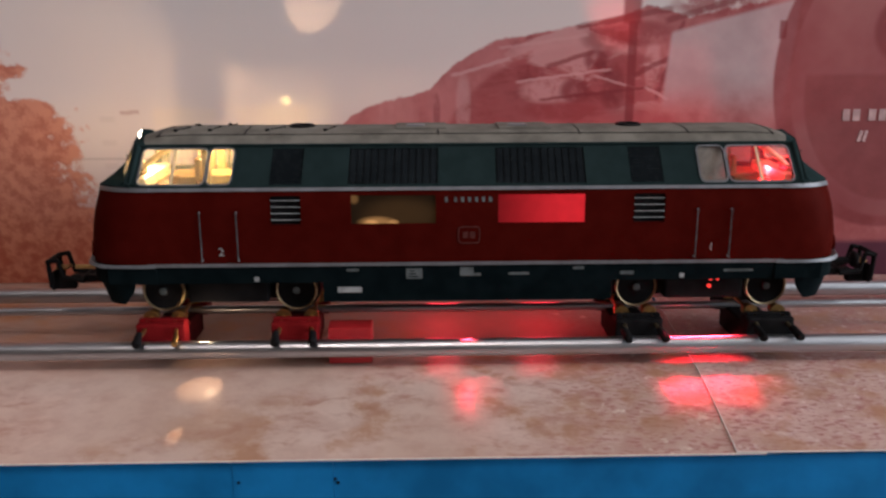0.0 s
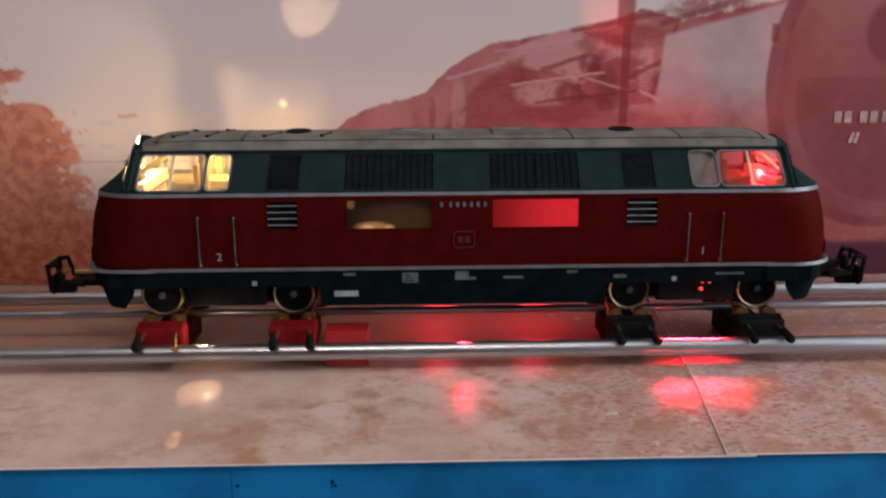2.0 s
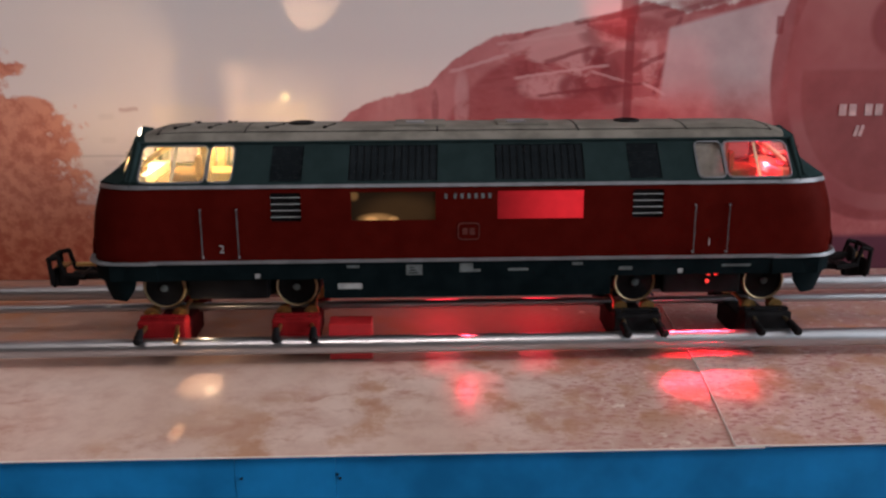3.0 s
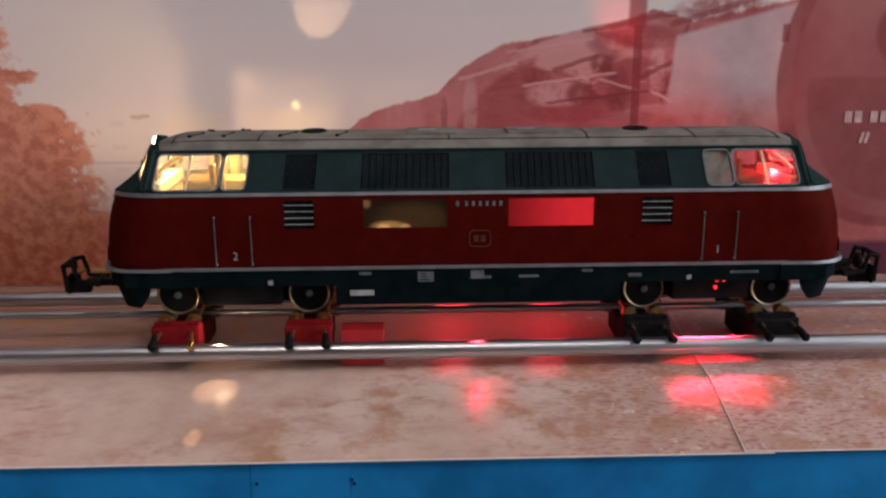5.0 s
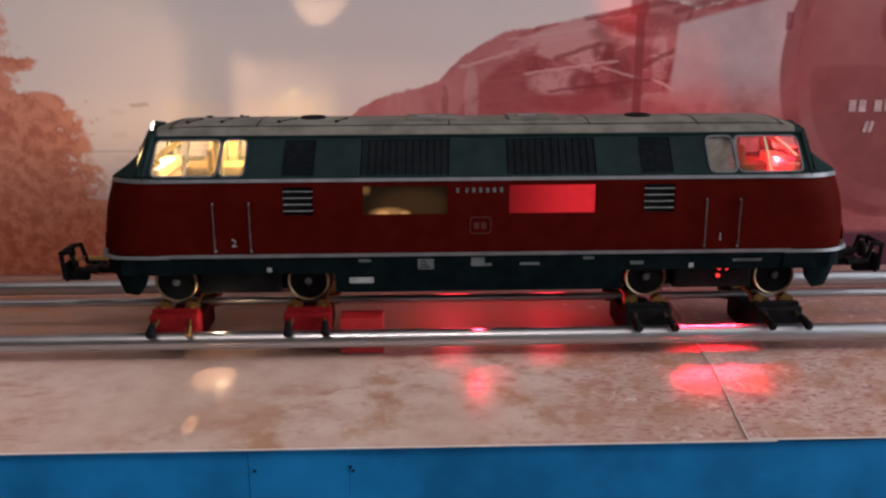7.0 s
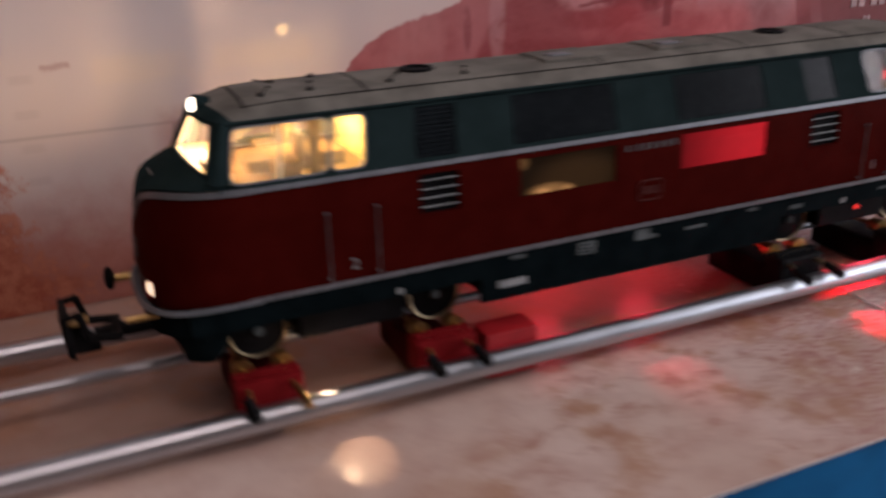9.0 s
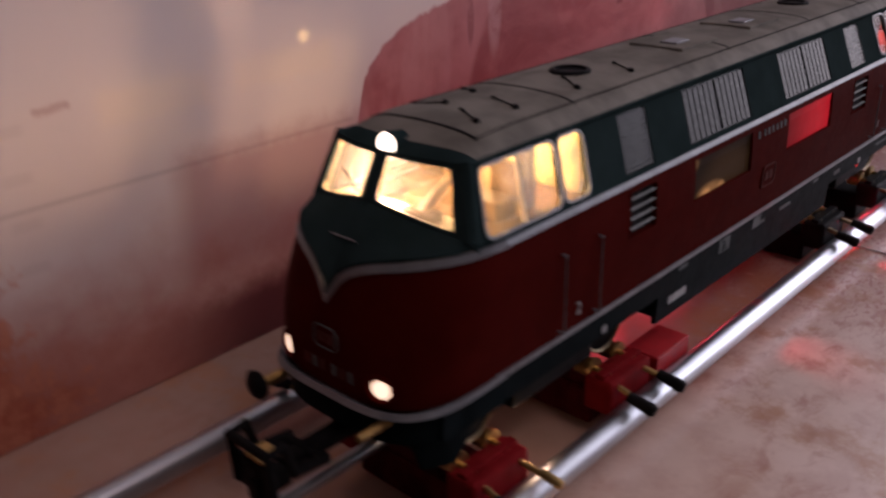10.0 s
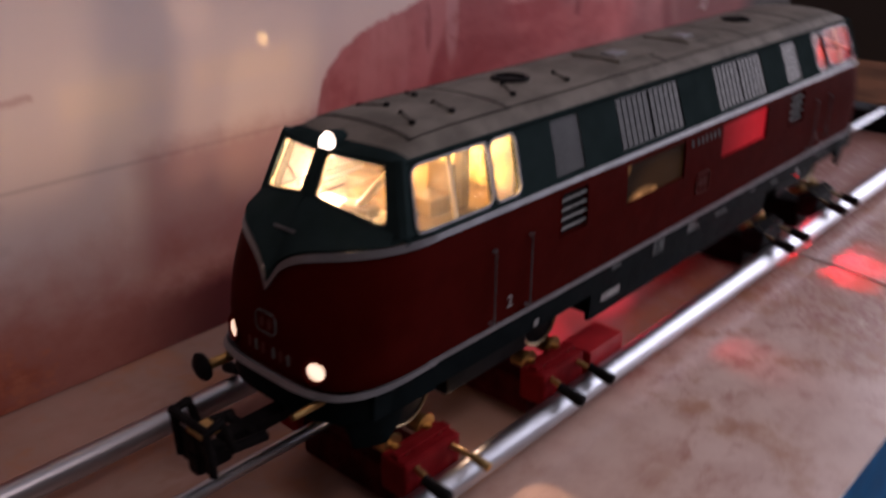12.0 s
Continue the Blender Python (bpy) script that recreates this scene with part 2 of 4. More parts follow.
def poster_print():
    """Photo poster: pale sky, autumn trees and a steam locomotive, toned red."""
    n = Net("poster_print")
    x, y, z = n.node("ShaderNodeSeparateXYZ", Vector=n.coords()).outputs
    x, z = n.m("MULTIPLY", x, 1000.0), n.m("MULTIPLY", z, 1000.0)
    big, mid, fine = n.noise(22, 4), n.noise(75, 6, 0.6), n.noise(240, 5, 0.6)
    wob = lambda f, k: n.m("MULTIPLY", n.m("SUBTRACT", f, 0.5), k)  # noqa: E731
    both = lambda a, b: n.m("MULTIPLY", a, b)  # noqa: E731
    one = lambda a: n.m("SUBTRACT", 1.0, a)  # noqa: E731

    def slope(v, points):
        """Height as a broken line over v: points (v, height)."""
        r = n.t.nodes.new("ShaderNodeValToRGB")
        lo, hi = points[0][0], points[-1][0]
        while len(r.color_ramp.elements) < len(points):
            r.color_ramp.elements.new(0.5)
        for e, (p, h) in zip(r.color_ramp.elements, points):
            e.position, e.color = (p - lo) / (hi - lo), (h / 200, h / 200, h / 200, 1)
        n.put(r.inputs[0], n.m("DIVIDE", n.m("SUBTRACT", v, lo), hi - lo))
        return n.m("MULTIPLY", r.outputs[0], 200.0)

    def oval(cx, cz, rx, rz, soft=0.15):
        d = n.m("ADD", n.m("POWER", n.m("DIVIDE", n.m("SUBTRACT", x, cx), rx), 2), n.m("POWER", n.m("DIVIDE", n.m("SUBTRACT", z, cz), rz), 2))
        return n.step(d, 1 + soft, 1 - soft)

    def rect(x0, x1, z0, z1, soft=1.0, lean=0.0, wobble=0.0):
        xx = n.m("SUBTRACT", x, n.m("MULTIPLY", n.m("SUBTRACT", z, z0), lean))
        zz = z
        if wobble:
            xx, zz = n.m("ADD", xx, wob(mid, wobble)), n.m("ADD", z, wob(fine, wobble))
        return both(both(n.step(xx, x0 - soft, x0 + soft), n.step(xx, x1 + soft, x1 - soft)), both(n.step(zz, z0 - soft, z0 + soft), n.step(zz, z1 + soft, z1 - soft)))

    # sky, paler and warmer towards the horizon
    col = n.mix(n.step(z, 120, 45), (0.64, 0.60, 0.60), (0.75, 0.64, 0.60))
    col = n.mix(both(n.step(big, 0.35, 0.65), 0.35), col, (0.71, 0.61, 0.59))
    # thin line across the sky and a mast with rungs
    col = n.mix(both(rect(-200, -46, 46.2, 46.8, 0.5), 0.35), col, (0.24, 0.17, 0.16))
    col = n.mix(both(both(rect(-121, -116, 18, 66, 1.0), n.step(n.m("PINGPONG", z, 4.0), 2.6, 3.4)), 0.10), col, (0.25, 0.16, 0.15))
    col = n.mix(both(rect(-114, -107.5, 61.8, 63.0, 0.5, 0.0, 2.5), 0.4), col, (0.35, 0.10, 0.09))
    # two warm patches of light on the card, put into the sky's colour
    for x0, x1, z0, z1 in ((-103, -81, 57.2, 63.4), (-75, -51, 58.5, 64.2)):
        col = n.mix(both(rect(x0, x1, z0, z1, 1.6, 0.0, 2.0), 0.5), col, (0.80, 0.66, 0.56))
    # red ground haze and banks
    haze = n.step(n.m("ADD", z, n.m("ADD", wob(mid, 26), wob(big, 14))), 40, 12)
    col = n.mix(both(haze, 0.9), col, n.mix(fine, (0.42, 0.115, 0.085), (0.60, 0.26, 0.21)))
    col = n.mix(both(rect(-90, 0, 22, 48, 4, 0.0, 6), 0.55), col, (0.36, 0.12, 0.12))
    # dark maroon low on the card, right of x -105
    col = n.mix(both(n.step(n.m("ADD", z, wob(mid, 12)), 22, 12), n.step(x, -105, -70)), col, (0.13, 0.03, 0.035))
    # autumn trees on the left
    edge = n.m("ADD", slope(z, ((0, 84), (10, 82), (34, 74), (56, 66), (64, 63), (68, 47), (73, 46), (77, 57), (80, 41), (95, 44), (120, 30))), n.m("ADD", wob(mid, 32), wob(fine, 30)))
    tree = n.step(n.m("SUBTRACT", n.m("ADD", x, 200.0), edge), 4.0, -4.0)
    col = n.mix(both(tree, 0.92), col, n.mix(n.step(fine, 0.35, 0.65), (0.44, 0.11, 0.06), (0.63, 0.245, 0.155)))
    # the locomotive's red body under its broken skyline
    top = n.m("ADD", slope(x, ((-48, 0), (-46.5, 38), (-42, 55), (-36, 61), (-29, 64.5), (-9, 69.5), (-2, 77), (6, 82.5), (14, 86), (45, 91), (56, 94), (64, 97), (78, 93), (95, 97), (112, 100), (135, 108), (200, 112))), wob(fine, 3.0))
    body = n.step(n.m("SUBTRACT", z, top), 0.6, -0.6)
    grime = n.noise(45, 6, 0.62, (1, 1, 2.2), 0.6)
    red = n.mix(n.step(mid, 0.3, 0.7), (0.34, 0.075, 0.08), (0.48, 0.155, 0.16))
    red = n.mix(both(n.step(n.noise(60, 3, 0.5, (3, 1, 0.6)), 0.40, 0.70), n.m("MULTIPLY", n.step(x, 5, -20), 0.45)), red, (0.55, 0.25, 0.25))
    col = n.mix(both(body, 0.95), col, red)

    def streak(x0, z0, x1, z1, w, tone, k, rough=True):
        """A straight stroke of the print between two places."""
        long = math.hypot(x1 - x0, z1 - z0)
        c, s = (x1 - x0) / long, (z1 - z0) / long
        dx, dz = n.m("SUBTRACT", x, x0), n.m("SUBTRACT", z, z0)
        along = n.m("ADD", n.m("MULTIPLY", dx, c), n.m("MULTIPLY", dz, s))
        across = n.m("ABSOLUTE", n.m("ADD", n.m("SUBTRACT", n.m("MULTIPLY", dz, c), n.m("MULTIPLY", dx, s)), wob(fine, 1.6 if rough else 0.4)))
        mask = both(both(n.step(along, -1, 1), n.step(along, long + 1, long - 1)), n.step(across, w, w * 0.35))
        return n.mix(both(mask, k), col, tone)

    DEEP, MIDRED, PINK, PALE = (0.20, 0.032, 0.038), (0.29, 0.055, 0.060), (0.50, 0.20, 0.205), (0.58, 0.33, 0.33)
    # rounded firebox end, darker than the pale casing before it
    col = n.mix(both(both(oval(44, 38, 52, 46, 0.05), body), both(n.step(x, 80, 60), 0.8)), col, n.mix(n.step(grime, 0.35, 0.65), (0.27, 0.048, 0.052), (0.40, 0.11, 0.115)))
    clutter = both(both(n.step(x, 8, 26), n.step(x, 80, 66)), both(n.step(z, 58, 70), body))
    col = n.mix(both(clutter, both(n.step(grime, 0.50, 0.62), 0.85)), col, DEEP)
    col = n.mix(both(clutter, both(n.step(n.noise(38, 5, 0.6, (1, 1, 2.0), 0.8), 0.54, 0.62), 0.7)), col, PALE)
    for cx, cz, rx, rz, tone, k in (
        (2, 64, 2.5, 11, PALE, 0.55), (-7, 62, 1.2, 6, DEEP, 0.5), (32, 69, 10, 4.5, PALE, 0.7), (40, 69, 5, 4.0, DEEP, 0.85), (36, 62, 14, 3, MIDRED, 0.8),
        (47, 79, 4, 3.5, DEEP, 0.8), (53, 70, 4, 8, DEEP, 0.7), (66, 78, 2.6, 8, PALE, 0.6), (62, 88, 10, 4, MIDRED, 0.8), (50, 86, 8, 4, DEEP, 0.6), (88, 97, 16, 4, MIDRED, 0.8), (24, 75, 5, 3, DEEP, 0.6),
    ):
        col = n.mix(both(oval(cx, cz, rx, rz, 0.6), n.m("MULTIPLY", n.step(fine, 0.2, 0.55), k)), col, tone)
    for stroke in (
        (-2, 74, 18, 80, 0.9, PALE, 0.7), (14, 83, 44, 87.5, 0.8, PALE, 0.5), (20, 72, 52, 76, 0.7, PALE, 0.7), (28, 66, 66, 70, 0.8, DEEP, 0.7), (46, 74, 60, 70, 0.7, PALE, 0.6),
        (60, 74, 72, 80, 1.2, DEEP, 0.7), (68, 66, 76, 92, 1.0, DEEP, 0.6), (30, 77, 46, 82, 1.2, DEEP, 0.7), (64, 70, 72, 66, 0.8, PALE, 0.7), (40, 90, 72, 96, 1.4, DEEP, 0.6), (70, 92, 110, 104, 1.6, DEEP, 0.6),
    ):
        col = streak(*stroke)
    col = n.mix(both(rect(57.5, 60.5, 58, 92, 0.5), 0.8), col, DEEP)
    col = n.mix(both(rect(55.5, 61.5, 91, 110, 0.8), 0.8), col, (0.24, 0.035, 0.04))
    # boiler drum, smokebox ring and door
    roofline = n.step(n.m("SUBTRACT", z, n.m("ADD", n.m("MULTIPLY", n.m("SUBTRACT", x, 75.0), 0.26), 89.0)), 1.0, -1.0)
    drum = both(both(rect(68, 110, 40, 120, 1.0, 0.085), roofline), n.step(n.m("ADD", z, wob(mid, 10)), 58, 74))
    col = n.mix(drum, col, n.mix(n.step(n.noise(50, 4), 0.3, 0.7), (0.42, 0.29, 0.30), (0.52, 0.385, 0.395)))
    col = n.mix(both(oval(152, 74, 44, 54, 0.03), 0.9), col, n.mix(n.step(mid, 0.3, 0.7), (0.22, 0.042, 0.046), (0.30, 0.075, 0.08)))
    col = n.mix(both(oval(153, 74, 39, 50, 0.03), 0.9), col, n.mix(n.step(big, 0.35, 0.65), (0.27, 0.065, 0.07), (0.36, 0.13, 0.13)))
    col = n.mix(both(both(oval(153, 70, 34, 40, 0.04), n.step(z, 75, 73)), 0.75), col, n.mix(n.step(mid, 0.3, 0.7), (0.20, 0.042, 0.045), (0.27, 0.065, 0.068)))
    col = n.mix(both(oval(149, 89, 8, 10, 0.3), 0.8), col, DEEP)
    col = n.mix(both(rect(108.5, 111, 86, 92, 0.5), 0.8), col, DEEP)
    # underframe and rails of the print
    col = n.mix(both(both(n.step(z, 16, 13), n.step(x, 95, 112)), 0.92), col, (0.085, 0.025, 0.05))
    col = n.mix(both(n.step(x, 168, 190), n.step(z, 90, 60)), col, (0.035, 0.03, 0.03))
    n.bump(n.noise(9, 2), 0.25, 0.006)
    return n.set(Base_Color=col, Roughness=0.5, Specular_IOR_Level=0.25, Coat_Weight=0.06, Coat_Roughness=0.22)


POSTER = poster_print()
PAPER = paint("bare_paper", (0.80, 0.76, 0.73), 0.6, 0.05)
PRINT_WHITE = paint("print_white", (0.52, 0.34, 0.34), 0.4, 0.2)
WALL_PAINT = paint("room_wall_paint", (0.11, 0.095, 0.085), 0.85, 0.06, scale=3, grain=0)
CEILING_PAINT = paint("ceiling_paint", (0.74, 0.71, 0.68), 0.8, 0.04, scale=3, grain=0)
WOOD = paint("table_wood", (0.13, 0.052, 0.024), 0.65, 0.25, scale=20)


# ---- building in millimetres ----
MM = 0.001


def part(name, bm, material, parent=None, label="", smooth=False):
    """Links a bmesh in millimetres as one mesh object under its parent."""
    bmesh.ops.recalc_face_normals(bm, faces=bm.faces)
    bmesh.ops.scale(bm, vec=(MM, MM, MM), verts=bm.verts)
    mesh = bpy.data.meshes.new(name)
    bm.to_mesh(mesh)
    bm.free()
    mesh.materials.append(material)
    if smooth:
        mesh.polygons.foreach_set("use_smooth", [True] * len(mesh.polygons))
        mesh.set_sharp_from_angle(angle=radians(38))
    ob = new(name, mesh)
    ob.parent = parent
    if label:
        tagged(ob, label=label)
    return ob


def box(bm, x0, x1, y0, y1, z0, z1, bevel=0.0):
    r = bmesh.ops.create_cube(bm, size=1.0)
    for v in r["verts"]:
        v.co = ((x0 + x1) / 2 + v.co.x * (x1 - x0), (y0 + y1) / 2 + v.co.y * (y1 - y0), (z0 + z1) / 2 + v.co.z * (z1 - z0))
    if bevel:
        edges = list({e for v in r["verts"] for e in v.link_edges})
        bmesh.ops.bevel(bm, geom=edges, offset=bevel, segments=2, profile=0.6, affect="EDGES")
    return bm


def boxed(*a, bevel=0.0):
    return box(bmesh.new(), *a, bevel=bevel)


def rod(bm, p, q, r, r2=None, seg=24):
    p, q = Vector(p), Vector(q)
    m = Matrix.Translation((p + q) / 2) @ (q - p).to_track_quat("Z", "Y").to_matrix().to_4x4()
    bmesh.ops.create_cone(bm, cap_ends=True, segments=seg, radius1=r, radius2=r if r2 is None else r2, depth=(q - p).length, matrix=m)
    return bm


def lathe(bm, profile, at, axis, seg=32, closed=False):
    """Turned shape: profile of (radius, along) round an axis; closed: a ring with a hole."""
    m = Matrix.Translation(at) @ Vector(axis).to_track_quat("Z", "Y").to_matrix().to_4x4()
    rings = []
    for r, h in profile:
        rings.append([bm.verts.new(m @ Vector((r * math.cos(2 * math.pi * k / seg), r * math.sin(2 * math.pi * k / seg), h))) for k in range(seg)])
    for a, b in zip(rings, rings[1:] + (rings[:1] if closed else [])):
        for k in range(seg):
            bm.faces.new((a[k], a[(k + 1) % seg], b[(k + 1) % seg], b[k]))
    for ring in () if closed else (rings[0], rings[-1]):
        bm.faces.new(ring)
    return bm


def patch(bm, surface, us, vs, holes=(), thick=0.8):
    """A shell over surface(u, v) with rectangular openings, of even thickness inwards."""
    us = sorted({round(u, 6) for u in [*us, *(h for hole in holes for h in hole[:2])]})
    vs = sorted({round(v, 6) for v in [*vs, *(h for hole in holes for h in hole[2:])]})

    def inside(u, v):
        return any(a < u < b and c < v < d for a, b, c, d in holes)

    def normal(u, v):
        e = 1e-3
        p = Vector(surface(u, v))
        uu = u + e if u + e <= us[-1] else u - e
        vv = v + e if v + e <= vs[-1] else v - e
        a = (Vector(surface(uu, v)) - p) * (1 if uu > u else -1)
        b = (Vector(surface(u, vv)) - p) * (1 if vv > v else -1)
        k = a.cross(b)
        return k.normalized() if k.length > 1e-12 else Vector((0, 0, 1))

    outer, inner, count = {}, {}, {}

    def vert(i, j):
        if (i, j) not in outer:
            p = Vector(surface(us[i], vs[j]))
            outer[i, j] = bm.verts.new(p)
            inner[i, j] = bm.verts.new(p - normal(us[i], vs[j]) * thick)
        return i, j

    for i in range(len(us) - 1):
        for j in range(len(vs) - 1):
            if inside((us[i] + us[i + 1]) / 2, (vs[j] + vs[j + 1]) / 2):
                continue
            c = [vert(i, j), vert(i + 1, j), vert(i + 1, j + 1), vert(i, j + 1)]
            bm.faces.new([outer[k] for k in c])
            bm.faces.new([inner[k] for k in reversed(c)])
            for a, b in zip(c, c[1:] + c[:1]):
                key = frozenset((a, b))
                count[key] = None if key in count else (a, b)
    for pair in count.values():
        if pair:
            a, b = pair
            bm.faces.new((outer[b], outer[a], inner[a], inner[b]))
    return bm


def span(a, b, n):
    return [a + (b - a) * k / n for k in range(n + 1)]


def loop_frame(bm, surface, u0, u1, v0, v1, ru, rv, width, out=0.25, back=0.3, seg=5):
    """A rounded frame on a surface round an opening; width is in the surface's u and v."""
    def ring(wu, wv, lift):
        pts = []
        for cu, cv, a0 in ((u1 - ru, v1 - rv, 0), (u0 + ru, v1 - rv, 90), (u0 + ru, v0 + rv, 180), (u1 - ru, v0 + rv, 270)):
            for k in range(seg + 1):
                a = radians(a0 + 90 * k / seg)
                u, v = cu + (ru + wu) * math.cos(a), cv + (rv + wv) * math.sin(a)
                p = Vector(surface(u, v))
                e = 1e-3
                nrm = (Vector(surface(u + e, v)) - p).cross(Vector(surface(u, v + e)) - p).normalized()
                pts.append(bm.verts.new(p + nrm * lift))
        return pts

    wu, wv = width
    rings = [ring(0, 0, -back), ring(0, 0, out), ring(wu, wv, out), ring(wu, wv, -back)]
    n = len(rings[0])
    for a, b in zip(rings, rings[1:] + rings[:1]):
        for k in range(n):
            bm.faces.new((a[k], a[(k + 1) % n], b[(k + 1) % n], b[k]))
    return bm


def filled(bm, surface, u0, u1, v0, v1, lift=0.0, thick=0.3, nu=2, nv=1):
    """A thin plate that lies on a surface."""
    def raised(u, v):
        p, e = Vector(surface(u, v)), 1e-3
        nrm = (Vector(surface(u + e, v)) - p).cross(Vector(surface(u, v + e)) - p).normalized()
        return p + nrm * lift
    return patch(bm, raised, span(u0, u1, nu), span(v0, v1, nv), thick=thick)


def thing(name, label, category, group=""):
    return tagged(new(name), label=label, category=category, group=group)


def place_text(name, text, size, m, material, parent, label=""):
    curve = bpy.data.curves.new(name, "FONT")
    curve.body, curve.size, curve.align_x, curve.align_y, curve.extrude = text, size, "CENTER", "CENTER", 0.00005
    tmp = bpy.data.objects.new(name, curve)
    scene.collection.objects.link(tmp)
    mesh = bpy.data.meshes.new_from_object(tmp.evaluated_get(bpy.context.evaluated_depsgraph_get()))
    bpy.data.objects.remove(tmp)
    mesh.materials.clear()
    mesh.materials.append(material)
    mesh.transform(m)
    ob = new(name, mesh)
    ob.parent = parent
    return tagged(ob, label=label) if label else ob


# ---- the room, assumed: closed round the table to bound the light ----
def room():
    w = 2000
    for name, a in (("wall_north", (-w, w, w, w + 100, -800, 1800)), ("wall_south", (-w, w, -w - 100, -w, -800, 1800)), ("wall_west", (-w - 100, -w, -w, w, -800, 1800))):
        tagged(part(name, boxed(*a), WALL_PAINT), "assumed plain painted room wall", "wall", kind="structure")
    # east wall with a window opening
    bm = patch(bmesh.new(), lambda u, v: (w, -u, v), span(-w, w, 2), (-800, 1800), ((-100, 1900, -30, 1470),), thick=-100)
    tagged(part("wall_east", bm, WALL_PAINT), "assumed painted room wall with a window opening", "wall", kind="structure")
    tagged(part("room_floor", boxed(-w, w, -w, w, -900, -800), WOOD), "assumed dark wooden room floor", "floor", kind="structure")
    tagged(part("ceiling", boxed(-w - 100, w + 100, -w - 100, w + 100, 1804, 1900), CEILING_PAINT), "assumed white painted ceiling", "ceiling", kind="structure")


room()


def table():
    t = thing("table", "dark wooden table under the display board", "table")
    part("tabletop", boxed(-600, 700, -450, 500, -95, -65, bevel=3), WOOD, t)
    for x in (-560, 660):
        for y in (-410, 460):
            part("leg", boxed(x - 25, x + 25, y - 25, y + 25, -800, -95, bevel=2), WOOD, t)


DROOP_Y, FRONT_Y = -28, -64.6  # the board falls away a little towards its front


def droop(y):
    return 3.5 * (max(0, DROOP_Y - y) / (DROOP_Y - FRONT_Y)) ** 1.2


def display_board():
    """Blue painted board on which the prints lie; its front is made of three pieces."""
    b = thing("display_board", "blue painted wooden board carrying the printed sheets", "board")
    bm = boxed(-300, 228, -60.4, 80, -64.8, -1.2)
    bmesh.ops.bisect_plane(bm, geom=bm.verts[:] + bm.edges[:] + bm.faces[:], plane_co=(0, DROOP_Y, 0), plane_no=(0, 1, 0))
    for v in bm.verts:
        if v.co.y < -59 and v.co.z > -10:
            v.co.z = -4.6
    part("core", bm, BLUE_PAINT, b)
    for x0, x1, y in ((-300, -56.55, -63.2), (-56.5, -33.4, -63.3), (-33.35, 228, -63.2)):
        part("front_piece", boxed(x0, x1, y, -60.5, -64.8, -4.5, bevel=0.15), BLUE_PAINT, b)
    for x, z in ((-55.2, -9.5), (-32.5, -9.9), (-33.1, -8.9)):
        part("nail_hole", rod(bmesh.new(), (x, -63.75, z), (x + 0.3, -63.4, z), 0.32, seg=8), BLACK, b)


def sheet(label, left_edge, right_edge, z, material):
    t = thing("ground_print", label, "printed sheet")

    def surface(u, v):
        a, b = left_edge(v), right_edge(v)
        return a + (b - a) * u, v, z - droop(v) + 0.05 * math.sin(3 * u + v * 0.05)
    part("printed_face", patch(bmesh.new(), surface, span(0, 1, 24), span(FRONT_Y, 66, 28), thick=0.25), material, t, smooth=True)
    # bare paper shows along the cut edges
    part("front_edge", patch(bmesh.new(), lambda u, v: (*surface(u, FRONT_Y - 0.1 - v)[:2], surface(u, FRONT_Y)[2] - 0.03), span(0, 1, 24), (0, 0.25), thick=0.3), PAPER, t, "bare paper along the cut edge")
    part("side_edge", patch(bmesh.new(), lambda u, v: (left_edge(v) - 0.16 + u, v, z + 0.02 - droop(v)), (0, 0.2), span(FRONT_Y, 64, 28), thick=0.3), PAPER, t, "bare paper along the cut edge")


def prints():
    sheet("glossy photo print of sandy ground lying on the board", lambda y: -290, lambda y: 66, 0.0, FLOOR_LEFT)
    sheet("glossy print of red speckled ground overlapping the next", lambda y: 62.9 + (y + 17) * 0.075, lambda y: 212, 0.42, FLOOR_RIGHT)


def poster():
    def bow(z):
        for (a, ya), (b, yb) in zip(BOW, BOW[1:]):
            if z <= b:
                return ya + (yb - ya) * (z - a) / (b - a)
        return BOW[-1][1]
    BOW = ((0.2, 64.8), (6, 62.8), (14, 60.6), (24, 58.9), (40, 57.6), (60, 57.0), (90, 56.8), (180, 56.5))
    p = thing("backdrop_poster", "bowed photo poster of a steam locomotive toned red", "poster")
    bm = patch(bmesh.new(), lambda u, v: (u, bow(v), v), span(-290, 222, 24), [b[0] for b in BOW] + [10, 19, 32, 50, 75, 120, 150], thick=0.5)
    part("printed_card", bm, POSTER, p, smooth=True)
    # lettering of the print as plain bars, and the two strokes under it
    for x, w in ((134.5, 2.6), (138.0, 2.6), (143.6, 2.6), (147.2, 2.6), (150.8, 1.4), (154.4, 2.6)):
        part("letter_bar", boxed(x - w / 2, x + w / 2, 56.78, 57.1, 58.3, 62.3), PRINT_WHITE, p)
    for x in (140.2, 142.0):
        bm = boxed(x - 0.6, x + 0.6, 56.95, 57.3, 51.0, 55.0)
        bmesh.ops.rotate(bm, cent=(x, 56.8, 53), matrix=Matrix.Rotation(radians(14), 3, "Y"), verts=bm.verts)
        part("stroke", bm, PRINT_WHITE, p)


table()
display_board()
prints()
poster()


# ---- roller test stand ----
RAIL_Z, NEAR_Y, MID_Y, FAR_Y = 5.8, -18.8, 6.6, 31.6


